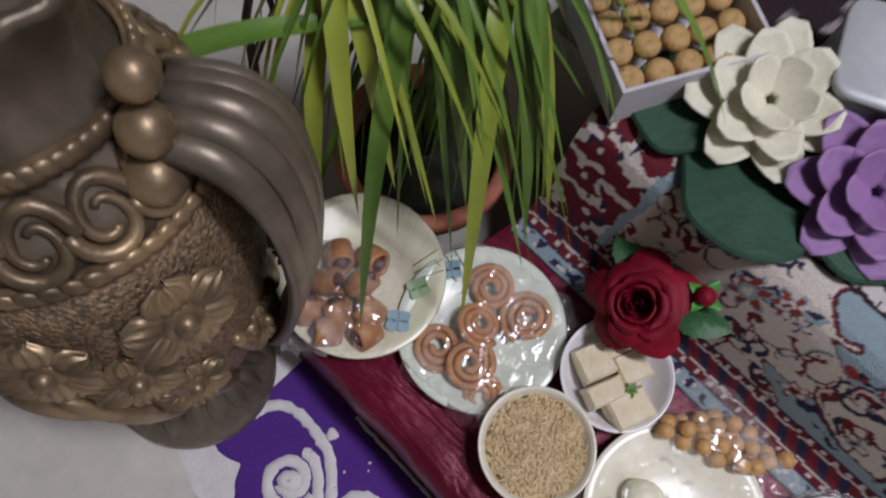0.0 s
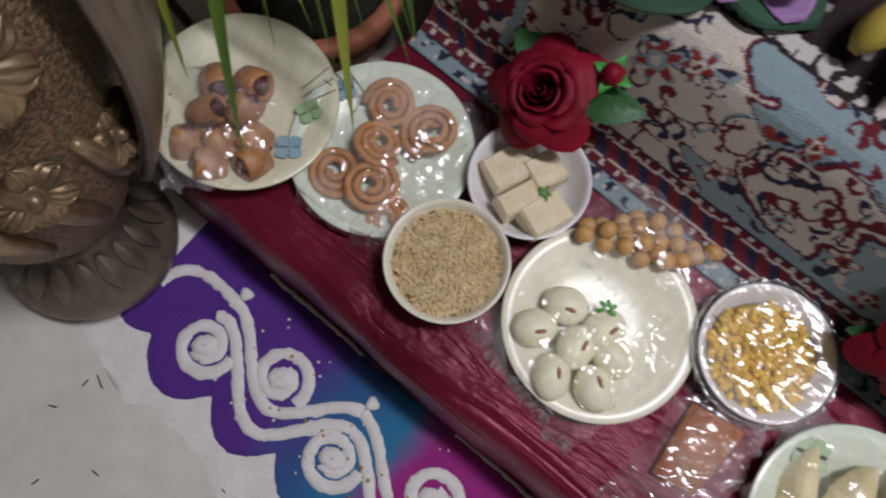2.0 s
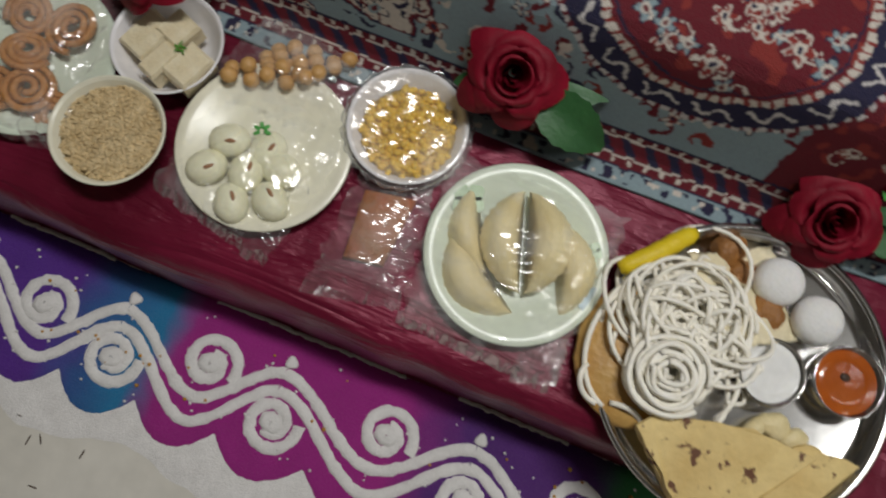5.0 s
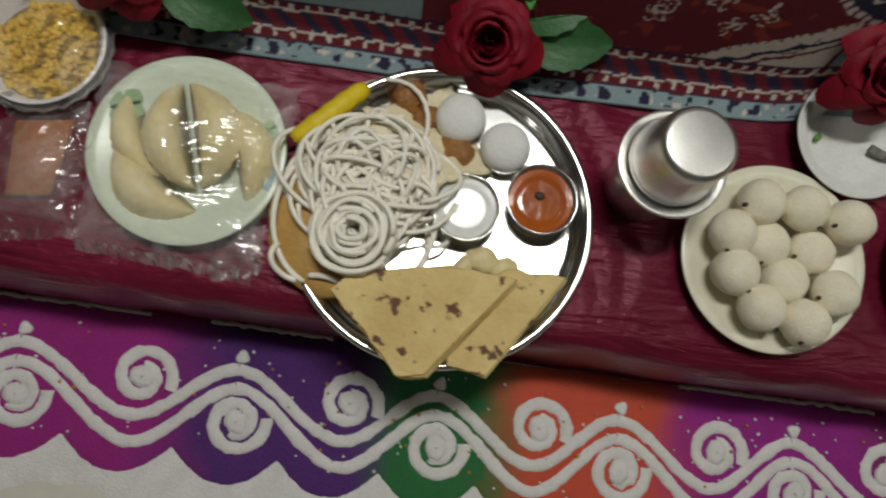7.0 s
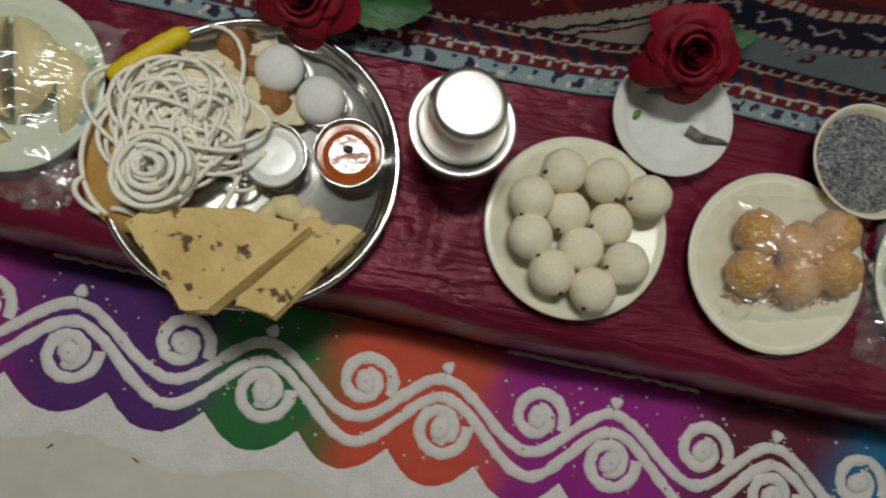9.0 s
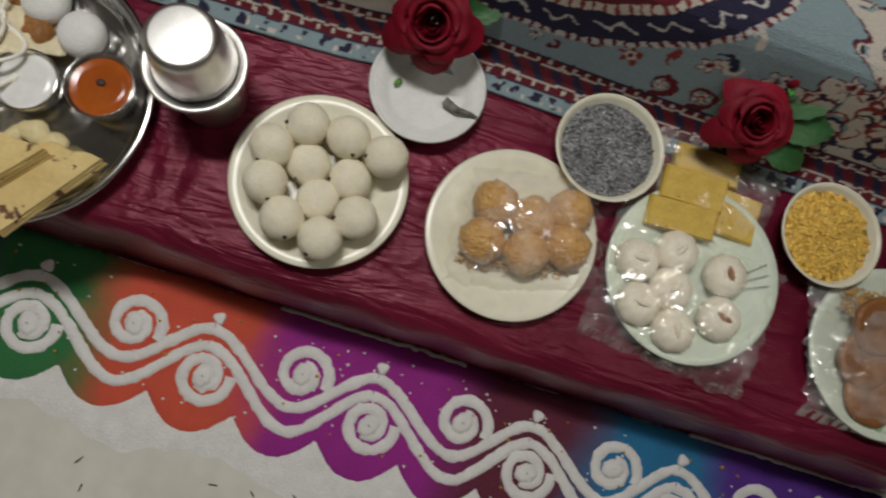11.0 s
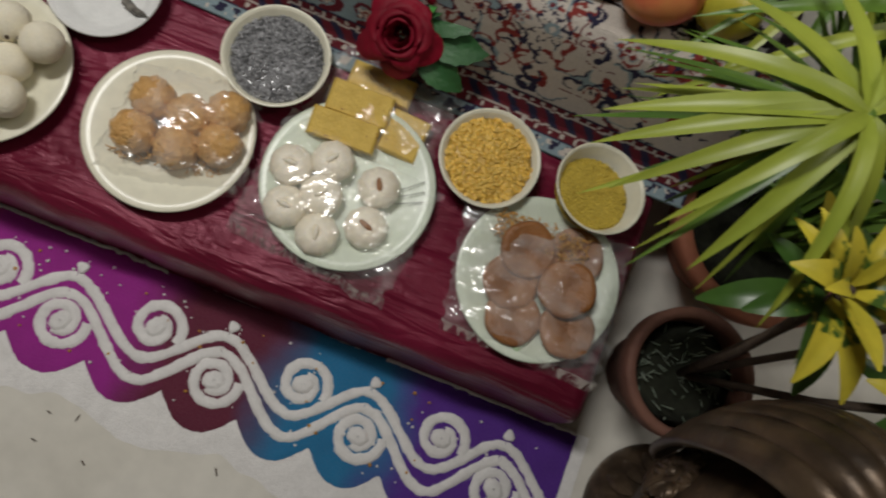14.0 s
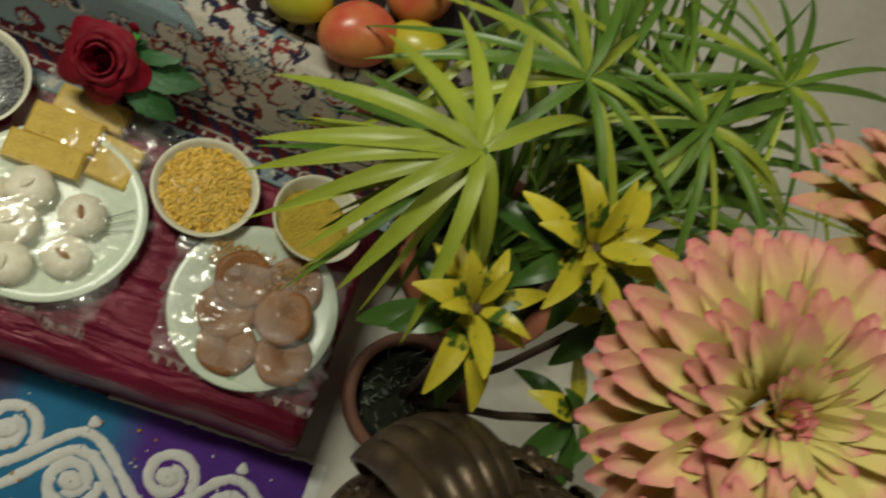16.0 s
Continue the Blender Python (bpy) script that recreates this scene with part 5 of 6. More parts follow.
part("pot_wall", lathe([(0, 0), (0.033, 0), (0.037, 0.004), (0.0405, 0.035), (0.0425, 0.066), (0.0435, 0.090), (0.0435, 0.096), (0.042, 0.096), (0.0415, 0.085), (0.041, 0.066), (0.039, 0.035), (0.033, 0.006), (0, 0.003)], 56), M["brushed_steel"], pot)
part("flange", lathe([(0.042, 0.0945), (0.0505, 0.095), (0.053, 0.096), (0.0537, 0.098), (0.0525, 0.0995), (0.050, 0.099), (0.042, 0.098)], 56, ring=True), M["brushed_steel"], pot, "polished flange")
tum = thing("steel_tumbler", on(TOP + 0.0985, 1.119, 0.253), "stainless steel tumbler turned upside down on a pot", "tumbler")
part("tumbler_wall", lathe([(0.0420, 0), (0.0432, 0.0015), (0.0420, 0.003), (0.0405, 0.006), (0.0385, 0.030), (0.0360, 0.052), (0.0350, 0.056), (0.0330, 0.0595), (0.0305, 0.0612), (0.028, 0.0615)], 56), M["brushed_steel"], tum)
part("tumbler_base", lathe([(0.0285, 0.0614), (0.026, 0.0606), (0.012, 0.0602), (0, 0.0602)], 48), M["brushed_steel"], tum, "recessed base")
wick = [tube([(1.375, 0.334, TOP + 0.013), (1.392, 0.327, TOP + 0.016), (1.408, 0.322, TOP + 0.03), (1.416, 0.319, TOP + 0.034)], lambda t: 0.006 * (1 - 0.8 * t), 8)]
put("burnt_wick", join(*wick), M["ash"], pose(0, 0, 0), "blackened burnt wick on a white saucer", "wick")
put("coriander_sprig", ball(0.006, 0.004, 0.003, 10, 6, 0.3), M["herb"], on(TOP + 0.012, 1.315, 0.338, 60), "small yellow-green bud on the saucer", "garnish")

# ---- fabric roses along the carpet ----


def cup_petal(R0, H, span, flare, theta, tip, seed, n=12):
    """A velvet petal cupped round the heart, its upper rim rolled outward to a soft point."""
    def fn(a, b):
        e = 2 * a - 1
        psi = theta + 0.5 * e * span * (0.35 + 0.65 * math.sin(math.pi * min(1, b * 0.62 + 0.12)))
        top = 1 - 0.20 * abs(e) ** 2.2 + 0.03 * math.sin(7 * a + seed)
        bb = b * top
        roll = max(0.0, (bb - 0.62) / 0.38)
        r = R0 * (0.30 + 0.70 * min(1, bb * 1.5) ** 0.7) + flare * roll ** 1.4 * (1 + tip * (1 - abs(e)))
        z = H * min(1, bb * 1.18) ** 0.85 - flare * 0.95 * roll ** 2.2
        k = 0.0016 * noise.noise(Vector((a * 4, b * 4, seed)))
        return r * math.cos(psi) + k, r * math.sin(psi) - k, z + 2 * k
    return sheet(fn, n, n)


def rolled_heart(r, h, turns):
    """The tight spiral of petals in the middle of a rose."""
    def fn(a, b):
        t = a * turns * 2 * math.pi
        rr = r * (0.05 + 0.95 * a) * (0.80 + 0.28 * b * b)
        return rr * math.cos(t), rr * math.sin(t), h * (0.25 + b * (0.84 - 0.17 * a)) + 0.0012 * math.sin(5 * t)
    return sheet(fn, 90, 7)


def leaf_shape(L, w, bend=0.2, serr=0.0, n=12, fold=0.25):
    def fn(a, b):
        s = math.sin(math.pi * min(1, b * 0.96 + 0.02)) ** 0.75 * (1 - 0.25 * b)
        x = (a - 0.5) * w * s * (1 + serr * math.sin(b * 40))
        return x, L * b, L * bend * math.sin(math.pi * b * 0.7) - fold * abs(x) * -1 - L * bend * b * b
    return sheet(fn, 6, n)


def rose(m, label, leaves=((0.05, 20), (0.05, -60)), bud=False, scale=1.0):
    ob = thing("fabric_rose", m @ Matrix.Scale(scale, 4), label, "flower", "fabric roses")
    ob.scale = (scale, scale, scale)
    k = 0
    for ring, (R0, H, flare, cnt, span, tip) in enumerate([(0.0150, 0.043, 0.0045, 3, 2.9, 0.1), (0.0205, 0.042, 0.0085, 4, 2.5, 0.3), (0.0255, 0.036, 0.0140, 5, 2.1, 0.45), (0.0290, 0.027, 0.0210, 5, 1.9, 0.5)]):
        for i in range(cnt):
            k += 1
            part("petal", cup_petal(R0, H, span, flare, 2 * math.pi * i / cnt + ring * 0.83 + 0.15 * math.sin(k * 2.3), tip, k * 1.7), M["rose"], ob)
    part("heart", rolled_heart(0.0135, 0.046, 2.6), M["rose"], ob, "tight spiral of inner petals")
    part("stem", tube([(0, 0, 0.004), (0.004, 0.01, -0.02), (0.01, 0.02, -0.05)], 0.0028, 7), M["rose_leaf"], ob, "green wire stem")
    for i, (L, az) in enumerate(leaves):
        part("leaf", leaf_shape(L, L * 0.62, 0.15, 0.05), M["rose_leaf"], ob, "dark green fabric leaf", pose(0.026 * -math.sin(math.radians(az)), 0.026 * math.cos(math.radians(az)), -0.004 + 0.003 * i, -6, 0, az))
    if bud:
        part("bud", move(ball(0.011, 0.011, 0.014, 12, 8, 0.1, 3, 80), pose(0.022, 0.058, 0.016)), M["rose"], ob, "small red bud")
        part("sepal", join(*[move(leaf_shape(0.022, 0.014, 0.3), pose(0.022, 0.058, 0.008, 30, 0, 90 * q + 20)) for q in range(4)]), M["bright_green"], ob, "bright green sepals")
    return ob


rose(pose(0.176, 0.350, 0.236, 28, 0, -20), "red fabric rose with bright green sepals lying on the carpet hem", ((0.062, 75), (0.062, -45), (0.045, 10)), True, 1.02)
rose(pose(0.572, 0.378, 0.240, 30, 0, 10), "full red fabric rose with broad dark leaves", ((0.105, -80), (0.115, -45), (0.10, -118), (0.035, 110)), True, 1.02)
rose(pose(0.935, 0.372, 0.210, 32, 0, -10), "red fabric rose drooping beside the steel platter", ((0.10, -75), (0.10, -45), (0.08, -10), (0.06, 40)), True, 1.02)
rose(pose(1.336, 0.398, 0.232, 34, 0, 0), "red fabric rose above a foam saucer", ((0.06, -60), (0.07, -20)), False, 1.02)
rose(pose(1.712, 0.406, 0.242, 30, 0, 0), "red fabric rose with a bud and green leaves", ((0.080, -112), (0.095, -78), (0.105, -48), (0.115, -18), (0.095, 10)), True, 0.92)

# ---- bronze vases ----
VASE = [(0.0, 0.0), (0.097, 0.0), (0.100, 0.010), (0.098, 0.024), (0.090, 0.036), (0.072, 0.06), (0.058, 0.085), (0.060, 0.105), (0.070, 0.125), (0.088, 0.16), (0.107, 0.22), (0.121, 0.29), (0.130, 0.37), (0.131, 0.44),
        (0.126, 0.49), (0.115, 0.525), (0.099, 0.552), (0.080, 0.575), (0.066, 0.60), (0.064, 0.625), (0.072, 0.65), (0.084, 0.672), (0.088, 0.682), (0.080, 0.682), (0.066, 0.65), (0.055, 0.61), (0.0, 0.59)]


def vase_radius(z):
    for (r0, z0), (r1, z1) in zip(VASE[:23], VASE[1:23]):
        if z0 <= z <= z1 and z1 > z0:
            return r0 + (r1 - r0) * (z - z0) / (z1 - z0)
    return 0.1


def relief_flower(s):
    sh = []
    for i in range(6):
        def fn(a, b):
            x = (a - 0.5) * 0.031 * s * min(1, 0.45 + 0.9 * b) * math.sqrt(max(0.04, 1 - b ** 7))
            groove = 0.0030 * math.sin(a * 25)
            return x, s * (0.006 + 0.027 * b), s * (0.009 + 0.006 * math.sin(b * 2.6)) - 0.003 * abs(2 * a - 1) ** 2 + groove * b - 2.6 * (x * x + (s * 0.027 * b) ** 2)
        sh.append(move(sheet(fn, 18, 8), pose(0, 0, 0, 0, 0, 60 * i)))
    sh.append(lathe([(0.013 * s, 0.004), (0.014 * s, 0.010 * s), (0.010 * s, 0.013 * s), (0, 0.013 * s)], 20))
    return join(*sh)


def place_on_vase(az, z, out=0.0):
    a = math.radians(az)
    r = vase_radius(z) + out
    nrm = Vector((math.cos(a), math.sin(a), 0.15)).normalized()
    turn = nrm.to_track_quat("Z", "Y").to_matrix().to_4x4()
    return Matrix.Translation((r * math.cos(a), r * math.sin(a), z)) @ turn


def bronze_vase(m, label, tone):
    metal, sand, grey = tone
    ob = thing("bronze_vase", m, label, "vase", "pair of vases")
    part("foot", lathe(VASE[:8], 72, wobble=lambda a, z: 0.003 * abs(math.sin(12 * a)) if 0.02 < z < 0.07 else 0), grey, ob, "dark fluted foot")
    for k in range(18):
        part("foot_leaf", move(leaf_shape(0.052, 0.024, 0.12, 0.0, 8, -0.35), pose(0, 0, 0.030, 0, 0, 20 * k) @ pose(0, 0.063, 0.056, -54, 0, 0)), grey, ob)
    part("belly", lathe(VASE[7:16], 96), sand, ob, "sandy gilt-brown belly")
    part("neck", lathe(VASE[15:27], 80, wobble=lambda a, z: 0.0030 * math.sin(14 * a + z * 60)), grey, ob, "scrolled neck")
    for z, r in ((0.526, 0.117), (0.590, 0.082)):
        n = 60
        rope = []
        for i in range(n):
            a = 2 * math.pi * i / n
            rope.append(move(ball(0.011, 0.0045, 0.0075, 8, 6), pose(r * math.cos(a), r * math.sin(a), z, 0, 0, 0) @ pose(0, 0, 0, 0, 0, math.degrees(a) + 90) @ pose(0, 0, 0, 0, 35, 0)))
        part("rope_ring", join(*rope, lathe([(r - 0.006, z - 0.006), (r + 0.003, z), (r - 0.006, z + 0.006)], 60, ring=True)), metal, ob, "twisted rope moulding")
    flowers = [(0, 0.462, 1.30), (-20, 0.405, 1.05), (-38, 0.455, 1.15), (-8, 0.330, 1.0), (62, 0.34, 1.0), (-78, 0.43, 1.3), (120, 0.44, 1.4), (165, 0.36, 1.1), (210, 0.45, 1.4), (270, 0.38, 1.2), (30, 0.30, 0.9)]
    for az, z, s in flowers:
        fl = part("relief_flower", relief_flower(s), metal, ob, "cast bronze blossom", place_on_vase(az, z, -0.002))
        part("blossom_eye", ball(0.0075 * s, n=12, m=8), metal, fl, "", pose(0, 0, 0.013 * s))
    for k in range(9):
        az = -80 + 31 * k
        path = [(place_on_vase(az + 30 * t, 0.34 + 0.035 * math.sin(3 * t + k) - 0.10 * t, 0.002)).translation for t in [i / 14 for i in range(15)]]
        part("relief_vine", tube(path, lambda t: 0.012 * math.sin(0.4 + 2.5 * t) + 0.001, 10), metal, ob)
    for k in range(16):
        az = 360 * k / 16
        for arm in range(2):
            path = [(place_on_vase(az + 13 * (1 - 0.75 * t) * math.cos(5.2 * t + 3.1 * arm), 0.553 + (0.024 - 0.017 * t) * math.sin(5.2 * t + 3.1 * arm), 0.003)).translation for t in [i / 18 for i in range(19)]]
            part("scroll", tube(path, lambda t: 0.0062 * (1 - 0.55 * t), 8), metal, ob)
    for az in (42, 222):
        def fn(a, b, az=az):
            t = b
            rad = 0.086 + 0.028 * t + 0.062 * math.sin(math.pi * (t ** 0.80)) ** 0.8
            z = 0.566 + 0.022 * math.sin(math.pi * min(1, t * 2.2)) - 0.36 * t ** 1.35
            ph = (a - 0.5)
            w = 0.060 + 0.026 * math.sin(math.pi * t) - 0.020 * t ** 6
            rib = 0.0042 * math.sin(a * 30) * max(0.0, 1 - 1.5 * t)
            lift = 0.014 * (1 - (2 * ph) ** 2)
            q = Vector((rad + (lift + rib) * math.sin(math.pi * (0.3 + 0.7 * t)), ph * w, z + (lift + rib) * math.cos(math.pi * 0.5 * t)))
            c, s = math.cos(math.radians(az)), math.sin(math.radians(az))
            return q.x * c - q.y * s, q.x * s + q.y * c, q.z
        h = part("handle", sheet(fn, 26, 40), grey, ob, "broad worn grey leaf handle")
        so = h.modifiers.new("thickness", "SOLIDIFY")
        so.thickness, so.offset = 0.010, -1
        for k in range(3):
            c, s = math.cos(math.radians(az - 22 + 5 * k)), math.sin(math.radians(az - 22 + 5 * k))
            part("bead", ball(0.019 - 0.002 * k, n=18, m=12), metal, ob, "polished bead", pose((0.104 - 0.002 * k) * c, (0.104 - 0.002 * k) * s, 0.556 + 0.034 * k))
    return ob


bronze_vase(pose(-0.163, -0.060, 0.018, -11, -3, 0), "tall antique bronze vase with raised blossoms and leaf handles", (M["bronze"], M["bronze_sand"], M["bronze_grey"]))
bronze_vase(pose(2.285, -0.020, 0.004, -4, 0, 90), "dark antique bronze vase holding artificial flowers", (M["bronze_dark"], M["bronze_dark"], M["bronze_dark"]))

# ---- potted plants ----


def clay_pot(at, r, h, label, material=None):
    ob = thing("clay_pot", pose(*at), label, "plant pot", "clay pots")
    s, clay = h, material or M["terracotta"]
    part("pot_wall", lathe([(0, 0), (0.62 * r, 0), (0.64 * r, 0.004), (0.86 * r, 0.74 * s), (0.88 * r, 0.76 * s), (0.80 * r, 0.76 * s), (0.58 * r, 0.02), (0, 0.02)], 56), clay, ob)
    part("pot_rim", lathe([(0.84 * r, 0.72 * s), (0.96 * r, 0.73 * s), (1.0 * r, 0.78 * s), (1.02 * r, 0.97 * s), (0.99 * r, 1.0 * s), (0.88 * r, 1.0 * s), (0.84 * r, 0.96 * s), (0.80 * r, 0.74 * s)], 64, ring=True), clay, ob, "thick terracotta rim")
    part("soil", lathe([(0.83 * r, 0.80 * s), (0.5 * r, 0.82 * s), (0, 0.81 * s)], 36, wobble=lambda a, z: 0.002 * math.sin(5 * a)), M["soil"], ob, "dark damp soil")
    return ob


def strap(p0, p1, rise, w, n=14, twist=0.0):
    """A long folded leaf from p0 that arches and hangs to p1."""
    p0, p1 = Vector(p0), Vector(p1)
    mid = p0.lerp(p1, 0.42) + Vector((0, 0, rise))
    side = (p1 - p0).cross(Vector((0, 0, 1)))
    side = side.normalized() if side.length > 1e-4 else Vector((1, 0, 0))

    def fn(a, b):
        q = p0.lerp(mid, b).lerp(mid.lerp(p1, b), b)
        ww = w * (min(1, b * 5 + 0.35)) * (1 - b ** 3.5)
        o = (a - 0.5) * ww
        return q + side * (o * math.cos(twist * b)) + Vector((0, 0, 0.30 * abs(o) + o * math.sin(twist * b)))
    return sheet(fn, 4, n)


left_pot = clay_pot((-0.150, 0.345, 0), 0.115, 0.150, "terracotta pot of arching strap-leaved grass")
left_plant = thing("strap_leaf_plant", pose(0, 0, 0), "arching green strap-leaved plant in a clay pot", "plant")
CROWNS = [(-0.165, 0.285, 0.52), (-0.120, 0.330, 0.53), (-0.080, 0.372, 0.52), (-0.150, 0.350, 0.56)]
TIPS = [(-0.015, 0.121, 0.215), (0.053, 0.204, 0.215), (0.044, 0.309, 0.23), (0.043, 0.344, 0.25), (0.002, 0.323, 0.30), (-0.086, 0.137, 0.25), (-0.068, 0.261, 0.40), (-0.064, 0.184, 0.35), (-0.018, 0.28, 0.28), (-0.067, 0.231, 0.33)]
for c in CROWNS:
    part("stem", tube([(-0.15, 0.345, 0.10), ((c[0] - 0.15) / 2, (c[1] + 0.345) / 2 + 0.01, 0.33), c], 0.006, 7), M["leaf"], left_plant)
for i, t in enumerate(TIPS):
    c = CROWNS[0] if t[0] < -0.05 else CROWNS[1 if t[0] < 0.03 else 2]
    part("blade", strap(c, t, 0.16, 0.019), M["leaf_light"] if i % 2 else M["leaf"], left_plant)
for i in range(210):
    c = CROWNS[i % 4]
    az = R.uniform(0, 2 * math.pi)
    L = R.uniform(0.12, 0.27)
    z = c[2] - R.uniform(0.05, 0.34)
    q = (c[0] + L * math.cos(az) * 0.8, c[1] + L * math.sin(az) * 0.8, z)
    if q[1] < 0.21 and q[0] > -0.11:
        continue
    part("blade", strap(c, q, R.uniform(0.08, 0.2), R.uniform(0.004, 0.0095), 12), M["leaf_light"] if i % 4 == 0 else M["leaf"], left_plant)
shrub = thing("bare_branch", pose(0, 0, 0), "thin bare brown branch beside the vase", "branch")
M["bark"] = mat("brown_bark", (0.12, 0.085, 0.06), (0.06, 0.04, 0.03), scale=60, rough=0.85, bump=0.6, bscale=200)
part("limb", tube([(-0.30, 0.23, 0.0), (-0.296, 0.214, 0.2), (-0.262, 0.222, 0.34), (-0.245, 0.226, 0.42), (-0.21, 0.26, 0.56)], lambda t: 0.007 - 0.004 * t, 8), M["bark"], shrub)
part("twig", tube([(-0.285, 0.215, 0.25), (-0.25, 0.18, 0.36), (-0.23, 0.150, 0.45), (-0.21, 0.10, 0.52)], lambda t: 0.005 - 0.003 * t, 7), M["bark"], shrub)
part("twig", tube([(-0.262, 0.222, 0.34), (-0.235, 0.25, 0.42), (-0.225, 0.245, 0.52)], lambda t: 0.005 - 0.003 * t, 7), M["bark"], shrub)
part("blade", strap((-0.21, 0.10, 0.5), (-0.10, 0.29, 0.50), 0.05, 0.022), M["leaf"], shrub)

right_pot = clay_pot((2.268, 0.404, 0), 0.136, 0.150, "large terracotta pot of umbrella grass")
small_pot = clay_pot((2.212, 0.170, 0), 0.086, 0.165, "small dark terracotta pot with a croton", M["terracotta_dark"])
M["sprig"] = mat("pale_moss_sprig", (0.32, 0.36, 0.30), (0.16, 0.22, 0.14), scale=60, rough=0.8)
moss = []
for i in range(70):
    a, r = R.uniform(0, 6.28), 0.062 * math.sqrt(R.random())
    q = Vector((2.212 + r * math.cos(a), 0.170 + r * math.sin(a), 0.135))
    moss.append(tube([q, q + Vector((R.uniform(-0.012, 0.012), R.uniform(-0.012, 0.012), 0.012))], 0.0009, 4))
put("moss_sprigs", join(*moss), M["sprig"], pose(0, 0, 0), "pale dry sprigs on the soil of a clay pot", "moss", kind="stuff")

palm = thing("umbrella_grass", pose(0, 0, 0), "yellow-green umbrella grass with radiating strap leaves", "plant")
HUBS = [((2.089, 0.335, 0.566), 0, 0.2), ((2.19, 0.50, 0.50), 20, 0.24), ((2.36, 0.54, 0.47), 22, 0.27), ((2.13, 0.60, 0.42), 18, 0.24), ((2.47, 0.66, 0.46), 20, 0.28)]
FAN = [(1.914, 0.288), (1.916, 0.262), (1.945, 0.236), (1.985, 0.214), (2.026, 0.194), (2.150, 0.248), (1.905, 0.350), (2.095, 0.170), (1.985, 0.455), (2.040, 0.500), (2.120, 0.530), (2.215, 0.470)]
for h, (hub, cnt, L) in enumerate(HUBS):
    part("stalk", tube([(2.268, 0.404, 0.11), ((hub[0] + 2.268) / 2, (hub[1] + 0.404) / 2, 0.36), hub], 0.0055, 8), M["leaf"], palm)
    for i in range(cnt):
        az = 2 * math.pi * i / cnt + R.uniform(-0.14, 0.14)
        ln = L * R.uniform(0.7, 1.1)
        q = (hub[0] + ln * math.cos(az), hub[1] + ln * math.sin(az), hub[2] - R.uniform(0.04, 0.16))
        if q[0] < 1.95 or q[1] < 0.30:
            continue
        part("blade", strap(hub, q, R.uniform(0.03, 0.07), R.uniform(0.009, 0.016), 12), M["leaf_light"] if i % 3 == 0 else M["leaf"], palm)
for i, (x, y) in enumerate(FAN):
    part("blade", strap(HUBS[0][0], (x, y, 0.50 - 0.012 * (i % 3)), 0.034 + 0.008 * (i % 4), 0.0195 - 0.0014 * (i % 4), 16), M["leaf_light"], palm)
for i in range(22):
    az, ln = R.uniform(1.9, 5.2), R.uniform(0.11, 0.19)
    q = (HUBS[0][0][0] + ln * math.cos(az), HUBS[0][0][1] + ln * math.sin(az), R.uniform(0.40, 0.47))
    part("blade", strap((2.092, 0.337, 0.548), q, R.uniform(0.01, 0.04), R.uniform(0.007, 0.012), 14), M["leaf"] if i % 3 else M["leaf_light"], palm)
for i in range(90):
    az, ln = R.uniform(0, 6.28), R.uniform(0.1, 0.3)
    q = (2.262 + ln * math.cos(az), 0.43 + ln * math.sin(az) * 0.9, R.uniform(0.2, 0.46))
    if q[1] < 0.38:
        continue
    part("blade", strap((2.262 + R.uniform(-0.04, 0.04), 0.398 + R.uniform(-0.04, 0.04), 0.14), q, R.uniform(0.1, 0.25), R.uniform(0.006, 0.012), 12), M["leaf"], palm)

for i in range(130):
    az, ln = R.uniform(-0.25, 2.0), R.uniform(0.16, 0.44)
    c = (2.28 + R.uniform(-0.06, 0.10), 0.49 + R.uniform(-0.05, 0.10), R.uniform(0.26, 0.44))
    q = (c[0] + ln * math.cos(az), c[1] + ln * math.sin(az), c[2] - R.uniform(-0.05, 0.14))
    part("blade", strap(c, q, R.uniform(0.03, 0.10), R.uniform(0.008, 0.016), 12), M["leaf_light"] if i % 6 == 0 else M["leaf"], palm)
for k in range(6):
    c = (2.28 + 0.015 * k, 0.44 + 0.012 * k, 0.12)
    part("stalk", tube([c, (c[0] + 0.01, c[1] + 0.03, 0.26), (c[0] + 0.005, c[1] + 0.04, 0.42)], 0.005, 7), M["leaf"], palm)

croton = thing("croton_plant", pose(0, 0, 0), "croton with yellow and dark green mottled leaves", "plant")
for h, (hub, cnt, L) in enumerate([((2.142, 0.221, 0.520), 20, 0.078), ((2.226, 0.309, 0.545), 20, 0.088), ((2.34, 0.185, 0.40), 13, 0.085), ((2.31, 0.29, 0.46), 13, 0.08)]):
    part("stem", tube([(2.212, 0.170, 0.12), ((hub[0] + 2.212) / 2, (hub[1] + 0.17) / 2 - 0.01, 0.32), hub], 0.005, 8), M["bark"], croton)
    for i in range(cnt):
        az = 137.5 * i + R.uniform(-28, 28)
        lo = i / cnt
        ln = L * (0.75 + 0.45 * lo) * R.uniform(0.72, 1.15)
        m = pose(hub[0], hub[1], hub[2] - 0.035 * lo, 0, 0, az) @ pose(0, 0.004, 0, 48 - 75 * lo + R.uniform(-8, 8), 0, 0)
        part("croton_leaf", leaf_shape(ln, ln * R.uniform(0.30, 0.44), R.uniform(0.05, 0.3), 0.0, 12, 0.2), M["croton_green"] if (lo > 0.66 or (h > 1 and i % 2)) else M["croton"], croton, "", m)

